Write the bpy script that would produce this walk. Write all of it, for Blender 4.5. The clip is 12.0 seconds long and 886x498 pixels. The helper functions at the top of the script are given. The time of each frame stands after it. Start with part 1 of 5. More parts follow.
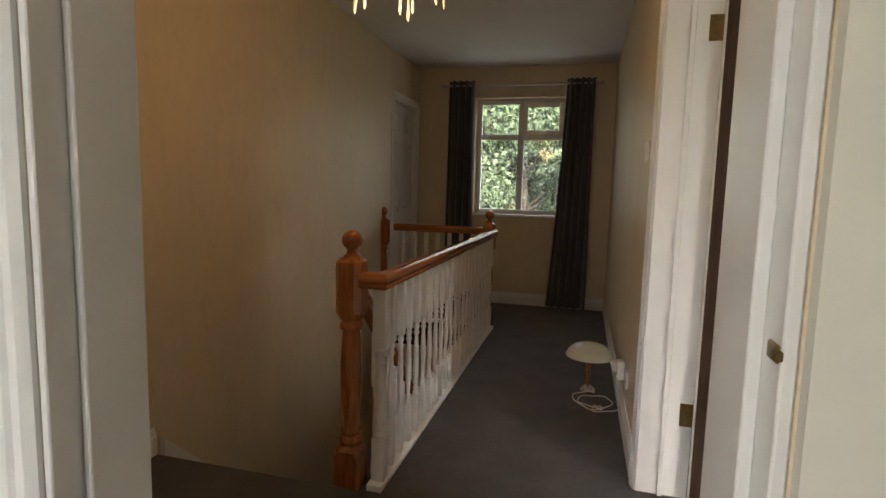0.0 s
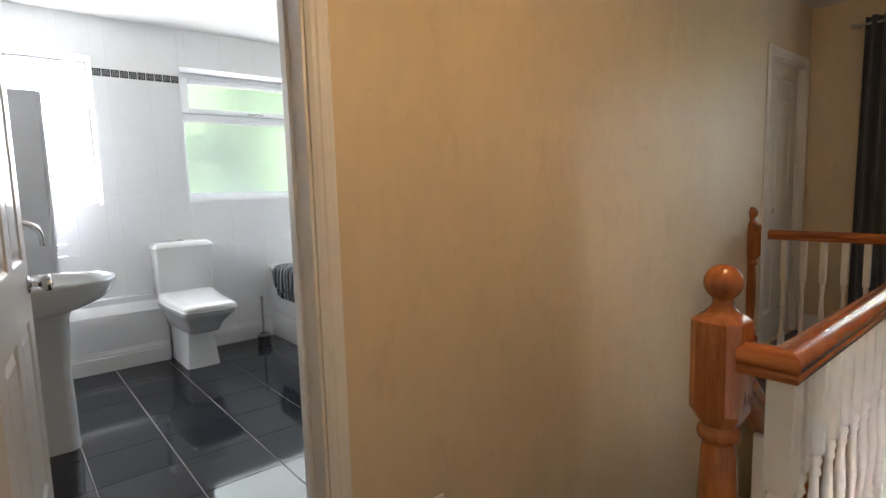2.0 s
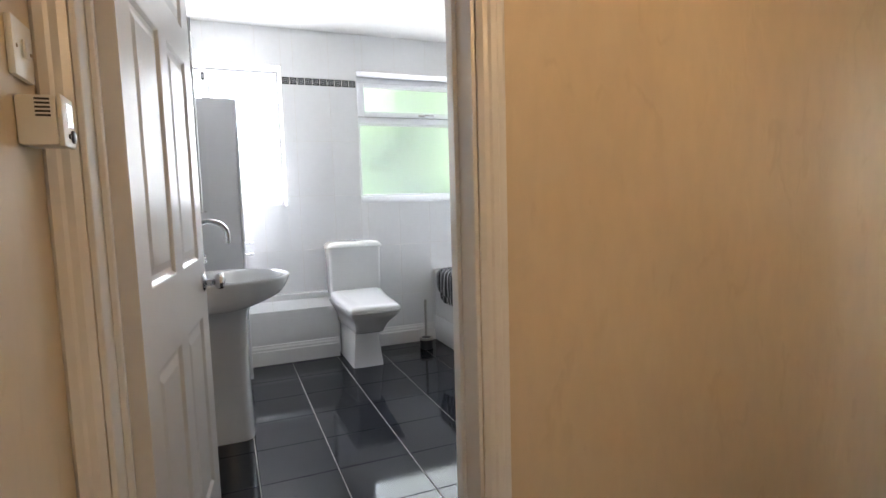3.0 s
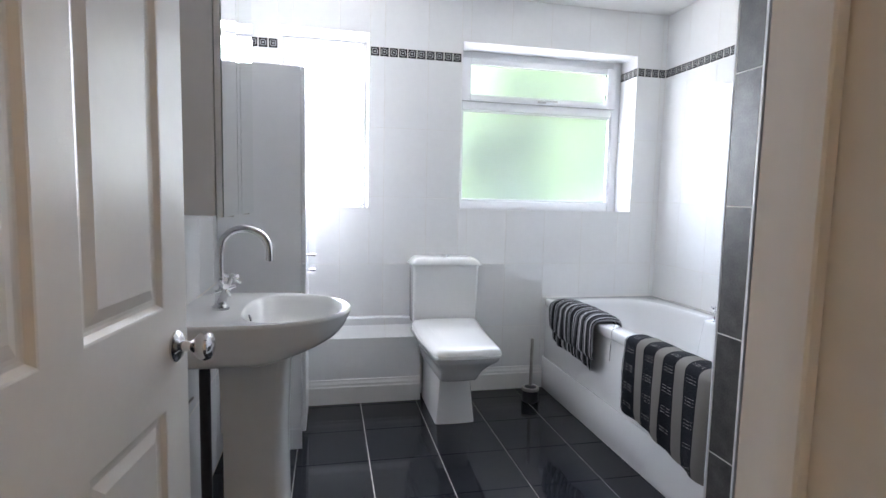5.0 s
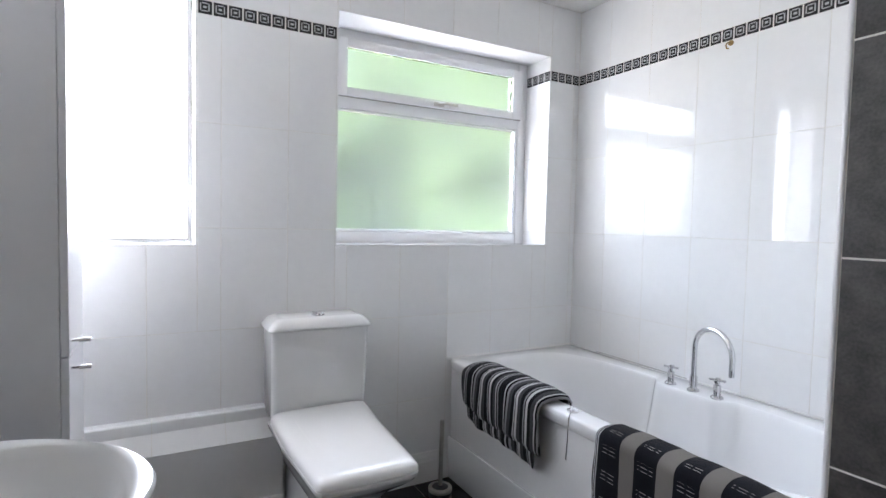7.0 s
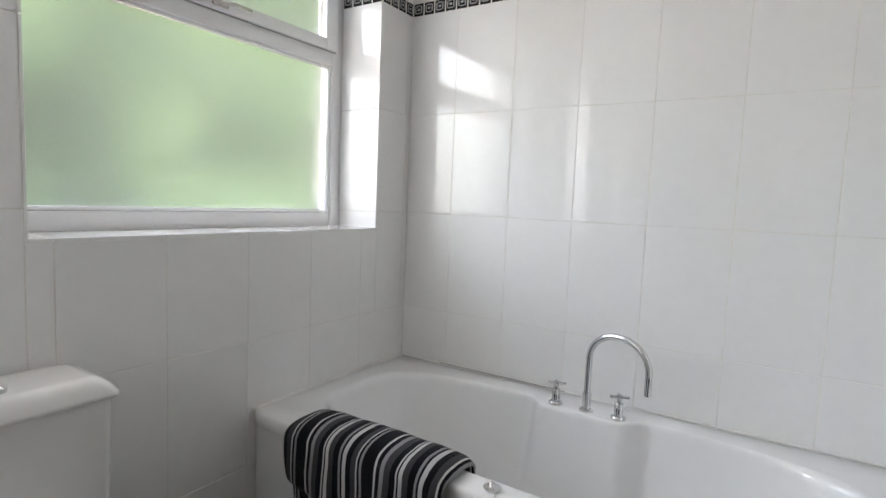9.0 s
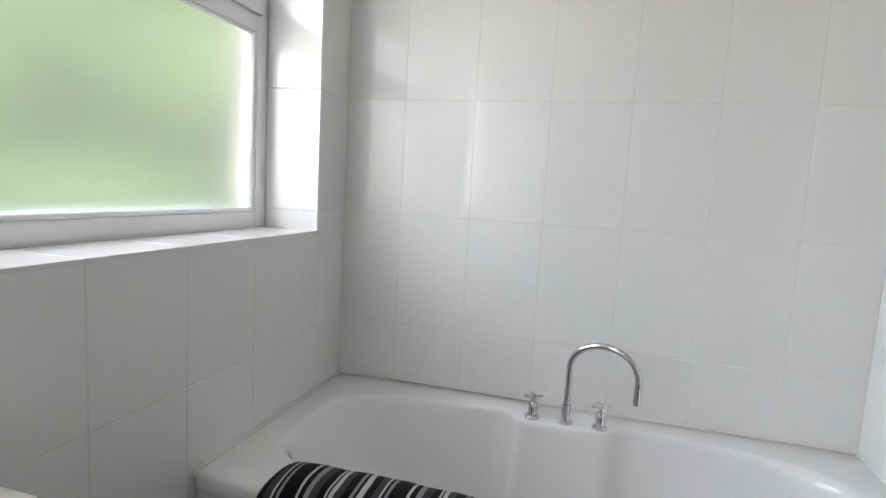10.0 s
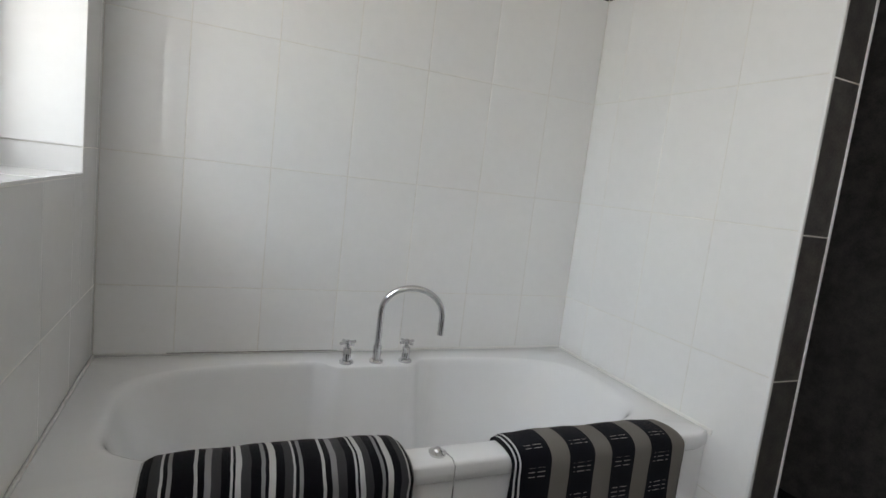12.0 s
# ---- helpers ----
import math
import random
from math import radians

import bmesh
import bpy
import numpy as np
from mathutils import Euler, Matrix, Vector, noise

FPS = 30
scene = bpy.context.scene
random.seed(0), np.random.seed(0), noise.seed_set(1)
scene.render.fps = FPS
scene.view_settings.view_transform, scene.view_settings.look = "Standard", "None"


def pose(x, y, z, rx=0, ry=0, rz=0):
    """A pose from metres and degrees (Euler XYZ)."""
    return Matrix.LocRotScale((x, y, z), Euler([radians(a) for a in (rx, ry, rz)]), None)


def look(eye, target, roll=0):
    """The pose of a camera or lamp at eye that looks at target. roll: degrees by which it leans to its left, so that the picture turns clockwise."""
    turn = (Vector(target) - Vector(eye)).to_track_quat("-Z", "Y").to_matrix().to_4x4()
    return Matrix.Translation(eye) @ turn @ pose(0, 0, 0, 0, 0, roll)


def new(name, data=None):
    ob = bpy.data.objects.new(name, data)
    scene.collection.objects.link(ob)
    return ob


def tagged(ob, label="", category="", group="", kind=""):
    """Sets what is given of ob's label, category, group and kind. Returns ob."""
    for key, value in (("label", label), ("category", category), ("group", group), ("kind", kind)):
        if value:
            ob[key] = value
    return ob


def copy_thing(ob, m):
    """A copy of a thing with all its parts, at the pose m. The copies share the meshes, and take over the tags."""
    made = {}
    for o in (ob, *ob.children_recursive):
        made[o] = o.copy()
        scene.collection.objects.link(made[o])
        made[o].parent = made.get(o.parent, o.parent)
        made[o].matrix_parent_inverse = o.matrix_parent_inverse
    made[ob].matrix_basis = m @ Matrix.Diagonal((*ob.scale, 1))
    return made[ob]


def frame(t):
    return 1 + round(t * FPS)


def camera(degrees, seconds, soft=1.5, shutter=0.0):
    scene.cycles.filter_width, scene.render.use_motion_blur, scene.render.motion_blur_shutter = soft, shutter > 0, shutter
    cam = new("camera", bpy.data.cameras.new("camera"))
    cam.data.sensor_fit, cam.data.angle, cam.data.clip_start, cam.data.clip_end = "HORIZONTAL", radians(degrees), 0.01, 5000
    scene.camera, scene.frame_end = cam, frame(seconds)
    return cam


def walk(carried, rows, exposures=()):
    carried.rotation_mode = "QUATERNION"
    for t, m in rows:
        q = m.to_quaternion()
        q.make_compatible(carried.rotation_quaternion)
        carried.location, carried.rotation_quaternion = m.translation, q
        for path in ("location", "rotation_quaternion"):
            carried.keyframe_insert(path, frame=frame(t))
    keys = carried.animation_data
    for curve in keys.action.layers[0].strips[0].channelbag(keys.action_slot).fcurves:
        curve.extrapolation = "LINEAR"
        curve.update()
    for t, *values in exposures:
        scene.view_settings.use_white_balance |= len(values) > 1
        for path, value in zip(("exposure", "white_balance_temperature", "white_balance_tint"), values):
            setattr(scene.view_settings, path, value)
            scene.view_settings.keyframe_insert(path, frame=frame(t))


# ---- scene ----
# ---- camera and walk ----
cam = camera(79.7, 12.0)
PATH = [
    (0, (0.076, -0.172, 1.163), (-0.427, 1.752, 0.945), 1.5),
    (0.5, (0.003, 0.05, 1.159), (-0.681, 1.918, 0.96), 0.6),
    (1, (-0.095, 0.246, 1.159), (-1.043, 1.995, 0.955), -0.5),
    (1.5, (-0.187, 0.403, 1.157), (-1.447, 1.942, 0.956), -1.0),
    (2, (-0.299, 0.52, 1.18), (-1.821, 1.797, 0.956), -1.65),
    (2.5, (-0.413, 0.624, 1.167), (-2.138, 1.614, 0.959), -1.9),
    (3, (-0.57, 0.661, 1.169), (-2.411, 1.417, 0.974), -1.6),
    (3.5, (-0.768, 0.714, 1.184), (-2.681, 1.264, 0.99), -0.5),
    (5.5, (-1.699, 0.89, 1.209), (-3.645, 1.309, 1.022), 1.3),
    (6, (-1.939, 0.889, 1.232), (-3.834, 1.506, 1.064), 1.8),
    (6.5, (-2.169, 0.922, 1.239), (-4.001, 1.715, 1.114), 1.5),
    (7, (-2.381, 0.947, 1.242), (-4.129, 1.914, 1.145), 1.3),
    (9, (-3.248, 1.175, 1.256), (-4.318, 2.855, 1.077), 2.3),
    (9.5, (-3.416, 1.237, 1.27), (-4.312, 3.017, 1.097), 2.0),
    (10, (-3.719, 1.205, 1.303), (-4.249, 3.12, 1.077), 3.2),
    (10.5, (-3.929, 1.222, 1.251), (-4.168, 3.198, 1.052), 3.6),
    (11, (-4.103, 1.225, 1.235), (-4.026, 3.211, 1.011), 4.3),
    (11.5, (-4.22, 1.194, 1.203), (-3.793, 3.135, 0.984), 5.9),
    (12, (-4.294, 1.188, 1.22), (-3.491, 3.003, 0.975), 6.7),
]
EXPOSURES = [(0.0, 4.5, 6900, 12), (0.5, 4.68, 7000, 13), (1.0, 5.35, 6800, 12), (2.0, 5.72, 6250, 13), (3.5, 5.72, 6150, 15), (5.5, 5.57, 5950, 16), (7.0, 5.27, 6150, 17), (9.0, 4.78, 6700, 15), (10.5, 4.66, 6700, 14), (12.0, 4.34, 6850, 13)]
walk(cam, [(t, look(eye, target, roll)) for t, eye, target, roll in PATH], EXPOSURES)

# ---- world, sun and lamps ----
world = bpy.data.worlds.new("sky")
scene.world = world
world.use_nodes = True
wn = world.node_tree.nodes
sky = wn.new("ShaderNodeTexSky")
sky.sky_type, sky.sun_disc = "NISHITA", False
sky.sun_elevation, sky.sun_rotation = radians(48), radians(140)
sky.air_density, sky.dust_density = 1.0, 3.0
wn["Background"].inputs["Strength"].default_value = 0.15
grey, haze = wn.new("ShaderNodeRGBToBW"), wn.new("ShaderNodeMix")
haze.data_type = "RGBA"
haze.inputs["Factor"].default_value = 0.6
world.node_tree.links.new(sky.outputs["Color"], grey.inputs["Color"])
world.node_tree.links.new(sky.outputs["Color"], haze.inputs[6])
world.node_tree.links.new(grey.outputs["Val"], haze.inputs[7])
world.node_tree.links.new(haze.outputs[2], wn["Background"].inputs["Color"])
sun = new("sun", bpy.data.lights.new("sun", "SUN"))
sun.data.energy, sun.data.angle, sun.data.color = 0.9, radians(12), (1.0, 0.95, 0.88)
sun.matrix_world = look((6, -7, 10), (0, 0, 0))


def daylight(name, at, toward, w, h, watts, colour=(0.96, 0.985, 1.0)):
    """Skylight that comes in through a window's opening."""
    ob = new(name, bpy.data.lights.new(name, "AREA"))
    ob.data.shape, ob.data.size, ob.data.size_y = "RECTANGLE", w, h
    ob.data.energy, ob.data.color = watts, colour
    ob.matrix_world = look(at, toward)
    return ob


daylight("skylight_window_1", (-4.765, 0.8525, 1.634), (-3.0, 0.8525, 1.634), 0.42, 0.92, 0.63)
daylight("skylight_window_2", (-4.785, 2.223, 1.481), (-3.0, 2.223, 1.481), 1.02, 0.55, 0.145)
daylight("skylight_window_2_vent", (-4.772, 2.213, 1.954), (-3.0, 2.213, 1.954), 0.94, 0.18, 0.052)
daylight("skylight_landing", (-0.585, 5.41, 1.53), (-0.585, 3.0, 1.53), 0.83, 1.06, 0.07)
daylight("skylight_bedroom", (-1.28, -3.19, 1.40), (-0.2, 0.0, 1.2), 0.95, 0.95, 0.97, (0.86, 0.94, 1.0))
# ---- materials ----


def mat(name, colour, rough=0.5, metal=0.0, var=0.0, scale=8.0, bump=0.0, bscale=200.0, coat=0.0, stretch=(1, 1, 1), spec=0.5,
        second=None, rand=0.0, sheen=0.0, rough_var=0.0):
    """Principled material with noise variation in two scales, fine relief and a little change from piece to piece."""
    m = bpy.data.materials.new(name)
    m.use_nodes = True
    n, l = m.node_tree.nodes, m.node_tree.links
    b = n["Principled BSDF"]
    b.inputs["Roughness"].default_value = rough
    b.inputs["Metallic"].default_value = metal
    b.inputs["Specular IOR Level"].default_value = spec
    b.inputs["Coat Weight"].default_value = coat
    b.inputs["Coat Roughness"].default_value = 0.08
    b.inputs["Sheen Weight"].default_value = sheen
    b.inputs["Base Color"].default_value = (*colour, 1)
    tc = n.new("ShaderNodeTexCoord")
    mp = n.new("ShaderNodeMapping")
    mp.inputs["Scale"].default_value = stretch
    l.new(tc.outputs["Object"], mp.inputs["Vector"])
    if var > 0 or second:
        big, fine = n.new("ShaderNodeTexNoise"), n.new("ShaderNodeTexNoise")
        big.inputs["Scale"].default_value, fine.inputs["Scale"].default_value = scale, scale * 9
        big.inputs["Detail"].default_value = 4
        l.new(mp.outputs["Vector"], big.inputs["Vector"])
        l.new(mp.outputs["Vector"], fine.inputs["Vector"])
        add = n.new("ShaderNodeMix")
        add.inputs["Factor"].default_value = 0.35
        l.new(big.outputs["Fac"], add.inputs["A"])
        l.new(fine.outputs["Fac"], add.inputs["B"])
        ramp = n.new("ShaderNodeValToRGB")
        lo = second or [max(0, c * (1 - var)) for c in colour]
        hi = [min(1, c * (1 + var)) for c in colour]
        ramp.color_ramp.elements[0].position, ramp.color_ramp.elements[1].position = 0.35, 0.65
        ramp.color_ramp.elements[0].color, ramp.color_ramp.elements[1].color = (*lo, 1), (*hi, 1)
        l.new(add.outputs["Result"], ramp.inputs["Fac"])
        out = ramp.outputs["Color"]
        if rand > 0:
            info, hsv, rng = n.new("ShaderNodeObjectInfo"), n.new("ShaderNodeHueSaturation"), n.new("ShaderNodeMapRange")
            rng.inputs["To Min"].default_value, rng.inputs["To Max"].default_value = 1 - rand, 1 + rand
            l.new(info.outputs["Random"], rng.inputs["Value"])
            l.new(rng.outputs["Result"], hsv.inputs["Value"])
            l.new(out, hsv.inputs["Color"])
            out = hsv.outputs["Color"]
        l.new(out, b.inputs["Base Color"])
        if rough_var > 0:
            rr = n.new("ShaderNodeMapRange")
            rr.inputs["To Min"].default_value, rr.inputs["To Max"].default_value = max(0.02, rough - rough_var), rough + rough_var
            l.new(fine.outputs["Fac"], rr.inputs["Value"])
            l.new(rr.outputs["Result"], b.inputs["Roughness"])
    if bump > 0:
        nz, bp = n.new("ShaderNodeTexNoise"), n.new("ShaderNodeBump")
        nz.inputs["Scale"].default_value, nz.inputs["Detail"].default_value = bscale, 3
        bp.inputs["Strength"].default_value, bp.inputs["Distance"].default_value = bump, 0.002
        l.new(mp.outputs["Vector"], nz.inputs["Vector"])
        l.new(nz.outputs["Fac"], bp.inputs["Height"])
        l.new(bp.outputs["Normal"], b.inputs["Normal"])
    return m


def glass(name, rough, colour=(1, 1, 1), ior=1.02, bump=0.0, veil=0.0):
    """Pane that bends light, with a gloss; veil is the share that its face scatters, etched or not."""
    m = bpy.data.materials.new(name)
    m.use_nodes = True
    n, l = m.node_tree.nodes, m.node_tree.links
    n.remove(n["Principled BSDF"])
    thru = n.new("ShaderNodeBsdfRefraction")
    thru.inputs["Roughness"].default_value, thru.inputs["IOR"].default_value = rough, ior
    thru.inputs["Color"].default_value = (*colour, 1)
    gloss = n.new("ShaderNodeBsdfGlossy")
    gloss.inputs["Roughness"].default_value = 0.03
    fres = n.new("ShaderNodeFresnel")
    fres.inputs["IOR"].default_value = 1.45
    mix = n.new("ShaderNodeMixShader")
    l.new(fres.outputs["Fac"], mix.inputs["Fac"])
    soft, veiled = n.new("ShaderNodeBsdfTranslucent"), n.new("ShaderNodeMixShader")
    veiled.inputs["Fac"].default_value = veil
    l.new(thru.outputs["BSDF"], veiled.inputs[1])
    l.new(soft.outputs["BSDF"], veiled.inputs[2])
    l.new(veiled.outputs["Shader"], mix.inputs[1])
    l.new(gloss.outputs["BSDF"], mix.inputs[2])
    l.new(mix.outputs["Shader"], n["Material Output"].inputs["Surface"])
    if bump:
        nz, bp = n.new("ShaderNodeTexNoise"), n.new("ShaderNodeBump")
        nz.inputs["Scale"].default_value = 90
        bp.inputs["Strength"].default_value, bp.inputs["Distance"].default_value = bump, 0.002
        l.new(nz.outputs["Fac"], bp.inputs["Height"])
        l.new(bp.outputs["Normal"], thru.inputs["Normal"])
    return m


def stripes(name, stops, period, start=0.0, rough=0.95, wobble=0.006):
    """Woven cloth: coloured stripes across x from start on (stops: begin in 0..1 and colour), a little uneven."""
    m = mat(name, (0.1, 0.1, 0.1), rough, bump=1.0, bscale=420, sheen=0.05, spec=0.1)
    n, l = m.node_tree.nodes, m.node_tree.links
    tc, sep, fr = n.new("ShaderNodeTexCoord"), n.new("ShaderNodeSeparateXYZ"), n.new("ShaderNodeMath")
    bend, amp, add, mul = n.new("ShaderNodeTexNoise"), n.new("ShaderNodeMath"), n.new("ShaderNodeMath"), n.new("ShaderNodeMath")
    bend.inputs["Scale"].default_value = 11
    amp.operation, add.operation, mul.operation, fr.operation = "MULTIPLY_ADD", "ADD", "MULTIPLY", "FRACT"
    amp.inputs[1].default_value, amp.inputs[2].default_value = 2 * wobble, -wobble - start
    mul.inputs[1].default_value = 1 / period
    l.new(tc.outputs["Object"], sep.inputs["Vector"])
    l.new(tc.outputs["Object"], bend.inputs["Vector"])
    l.new(bend.outputs["Fac"], amp.inputs[0])
    l.new(sep.outputs["X"], add.inputs[0])
    l.new(amp.outputs[0], add.inputs[1])
    l.new(add.outputs[0], mul.inputs[0])
    l.new(mul.outputs[0], fr.inputs[0])
    ramp = n.new("ShaderNodeValToRGB")
    ramp.color_ramp.interpolation = "CONSTANT"
    els = ramp.color_ramp.elements
    els[0].position, els[0].color = stops[0][0], (*stops[0][1], 1)
    els[1].position, els[1].color = stops[1][0], (*stops[1][1], 1)
    for p, c in stops[2:]:
        e = els.new(p)
        e.color = (*c, 1)
    l.new(fr.outputs[0], ramp.inputs["Fac"])
    pile, mixc = n.new("ShaderNodeTexNoise"), n.new("ShaderNodeMix")
    pile.inputs["Scale"].default_value = 300
    mixc.data_type, mixc.blend_type = "RGBA", "MULTIPLY"
    mixc.inputs["Factor"].default_value = 0.35
    l.new(ramp.outputs["Color"], mixc.inputs[6])
    l.new(pile.outputs["Color"], mixc.inputs[7])
    l.new(mixc.outputs[2], n["Principled BSDF"].inputs["Base Color"])
    return m


M_WALL = mat("cream_wall_paint", (0.70, 0.58, 0.415), 0.46, var=0.05, scale=2.6, stretch=(1, 1, 0.4), bump=0.22, bscale=45, rough_var=0.08)
# faint embossed sprigs in the wallpaper under the paint
wn_, wl_ = M_WALL.node_tree.nodes, M_WALL.node_tree.links
wmap, sprig, wbump = wn_.new("ShaderNodeMapping"), wn_.new("ShaderNodeTexWave"), wn_.new("ShaderNodeBump")
wmap.inputs["Scale"].default_value = (1.0, 1.0, 0.45)
wmap.inputs["Rotation"].default_value = (0.35, 0.35, 0.0)
sprig.inputs["Scale"].default_value, sprig.inputs["Distortion"].default_value = 2.2, 14.0
sprig.inputs["Detail"].default_value, sprig.inputs["Detail Scale"].default_value = 4.0, 2.4
thin = wn_.new("ShaderNodeMapRange")
thin.inputs["From Min"].default_value, thin.inputs["From Max"].default_value = 0.90, 1.0
wbump.inputs["Strength"].default_value, wbump.inputs["Distance"].default_value = 0.15, 0.002
wl_.new(wn_["Texture Coordinate"].outputs["Object"], wmap.inputs["Vector"])
wl_.new(wmap.outputs["Vector"], sprig.inputs["Vector"])
wl_.new(sprig.outputs["Fac"], thin.inputs["Value"])
wl_.new(thin.outputs["Result"], wbump.inputs["Height"])
wl_.new(wn_["Bump"].outputs["Normal"], wbump.inputs["Normal"])
wl_.new(wbump.outputs["Normal"], wn_["Principled BSDF"].inputs["Normal"])
patch, spot, tint = wn_.new("ShaderNodeTexNoise"), wn_.new("ShaderNodeMapRange"), wn_.new("ShaderNodeMix")
patch.inputs["Scale"].default_value, patch.inputs["Detail"].default_value = 9.0, 2.0
spot.inputs["From Min"].default_value, spot.inputs["From Max"].default_value = 0.52, 0.60
spot.inputs["To Max"].default_value = 0.17
both = wn_.new("ShaderNodeMath")
both.operation = "MULTIPLY"
tint.data_type = "RGBA"
tint.inputs[7].default_value = (0.50, 0.385, 0.24, 1)
wl_.new(wmap.outputs["Vector"], patch.inputs["Vector"])
wl_.new(patch.outputs["Fac"], spot.inputs["Value"])
wl_.new(spot.outputs["Result"], both.inputs[0])
wl_.new(thin.outputs["Result"], both.inputs[1])
wl_.new(both.outputs[0], tint.inputs["Factor"])
wl_.new(wn_["Principled BSDF"].inputs["Base Color"].links[0].from_socket, tint.inputs[6])
wl_.new(tint.outputs[2], wn_["Principled BSDF"].inputs["Base Color"])
M_BEDROOM = mat("pale_cream_paint", (0.72, 0.69, 0.60), 0.7, var=0.03, scale=3, bump=0.15, bscale=90)
M_CEIL = mat("ceiling_paint", (0.80, 0.79, 0.76), 0.8, var=0.03, scale=3, bump=0.2, bscale=70)
M_TRIM = mat("white_gloss_paint", (0.80, 0.79, 0.77), 0.28, var=0.02, scale=6, bump=0.03, bscale=60)
M_TILE = mat("white_glazed_tile", (0.82, 0.82, 0.815), 0.035, var=0.02, scale=3.5, bump=0.05, bscale=9, spec=0.5, rand=0.006)
M_GROUT = mat("pale_grout", (0.745, 0.725, 0.68), 0.9, var=0.10, scale=20, bump=0.3)
M_BLACK = mat("black_slate_tile", (0.088, 0.083, 0.080), 0.36, var=0.22, scale=17, bump=0.25, bscale=130, rand=0.10, second=(0.040, 0.038, 0.038), rough_var=0.08)
M_FLOORTILE = mat("black_polished_floor_tile", (0.019, 0.0205, 0.026), 0.065, var=0.35, scale=6, bump=0.03, bscale=25, rand=0.15, rough_var=0.03, spec=0.38)
M_FLOORGROUT = mat("grey_floor_grout", (0.42, 0.40, 0.37), 0.9, var=0.15, scale=25)
M_CERAMIC = mat("white_ceramic", (0.83, 0.83, 0.82), 0.07, var=0.012, scale=3, coat=0.3)
M_ACRYLIC = mat("white_bath_acrylic", (0.84, 0.845, 0.85), 0.04, var=0.012, scale=3)
M_CHROME = mat("chrome", (0.66, 0.66, 0.67), 0.06, 1.0, var=0.02, scale=30)
M_STEEL = mat("brushed_steel", (0.5, 0.48, 0.45), 0.28, 1.0, var=0.1, scale=40)
M_BRASS = mat("aged_brass", (0.27, 0.18, 0.075), 0.36, 1.0, var=0.2, scale=60)
M_PINE = mat("varnished_pine", (0.37, 0.122, 0.030), 0.24, var=0.25, scale=9, stretch=(6, 6, 0.7), coat=0.5, second=(0.27, 0.078, 0.018), bump=0.03, bscale=40)
M_PINE_Y = mat("varnished_pine_rail", (0.37, 0.122, 0.030), 0.24, var=0.25, scale=9, stretch=(6, 0.7, 6), coat=0.5, second=(0.27, 0.078, 0.018), bump=0.03, bscale=40)
M_PINE_X = mat("varnished_pine_cross_rail", (0.36, 0.118, 0.030), 0.24, var=0.25, scale=9, stretch=(0.7, 6, 6), coat=0.5, second=(0.26, 0.075, 0.018), bump=0.05, bscale=40)
M_CARPET = mat("charcoal_carpet", (0.076, 0.067, 0.065), 0.97, var=0.28, scale=5, bump=1.0, bscale=380, sheen=0.15)
M_CURTAIN = mat("slate_grey_curtain", (0.085, 0.092, 0.108), 0.85, var=0.12, scale=12, stretch=(1, 1, 0.15), bump=0.5, bscale=300, sheen=0.2)
M_UPVC = mat("white_upvc", (0.82, 0.82, 0.83), 0.22, var=0.01, scale=4)
M_FROST = glass("frosted_glass", 0.38, (0.97, 1.0, 0.97), ior=1.33, bump=0.15, veil=0.035)
M_CLEAR = glass("clear_glass", 0.0, veil=0.02)
M_MIRROR = mat("mirror", (0.9, 0.92, 0.91), 0.01, 1.0)
M_CABINET = mat("grey_white_cabinet_paint", (0.80, 0.80, 0.81), 0.3, var=0.015, scale=4)
M_DARKDOOR = mat("dark_brown_door_face", (0.05, 0.026, 0.016), 0.25, var=0.3, scale=7, stretch=(6, 6, 0.6), coat=0.3)
M_PLASTIC = mat("white_plastic", (0.78, 0.77, 0.73), 0.35, var=0.02, scale=8)
M_SCREEN = mat("lcd_green_grey", (0.30, 0.36, 0.30), 0.15, var=0.05, scale=30)
M_DARK = mat("dark_plastic", (0.03, 0.03, 0.035), 0.4, var=0.1, scale=20)
M_SHADE = mat("frosted_lamp_glass", (0.70, 0.70, 0.60), 0.25, var=0.04, scale=10)
M_CABLE = mat("cream_cable", (0.62, 0.58, 0.50), 0.5, var=0.05)
M_BARK = mat("bark", (0.09, 0.065, 0.045), 0.95, var=0.4, scale=9, bump=1.0, bscale=30)
M_LEAF = mat("leaves", (0.040, 0.066, 0.025), 0.8, var=0.2, scale=1.3, second=(0.027, 0.046, 0.017))
M_GRASS = mat("lawn", (0.07, 0.085, 0.045), 0.95, var=0.4, scale=2, bump=0.8, bscale=60)
M_FENCE = mat("fence_wood", (0.46, 0.37, 0.29), 0.85, var=0.2, scale=4, stretch=(4, 4, 0.5))
M_GLOBE = mat("opal_globe_glass", (0.85, 0.83, 0.78), 0.3, var=0.02, scale=10)
M_GLOBE.node_tree.nodes["Principled BSDF"].inputs["Emission Color"].default_value = (1.0, 0.84, 0.62, 1)
M_GLOBE.node_tree.nodes["Principled BSDF"].inputs["Emission Strength"].default_value = 0.02
M_CRYSTAL = mat("crystal_glass", (0.95, 0.95, 0.93), 0.03, var=0.01, scale=40, coat=0.5)
M_BRICKOUT = mat("outer_brick", (0.20, 0.185, 0.15), 0.9, var=0.3, scale=6, bump=0.6, bscale=40)
M_SEALANT = mat("grey_sealant", (0.30, 0.29, 0.27), 0.6, var=0.3, scale=40)

# ---- mesh helpers ----


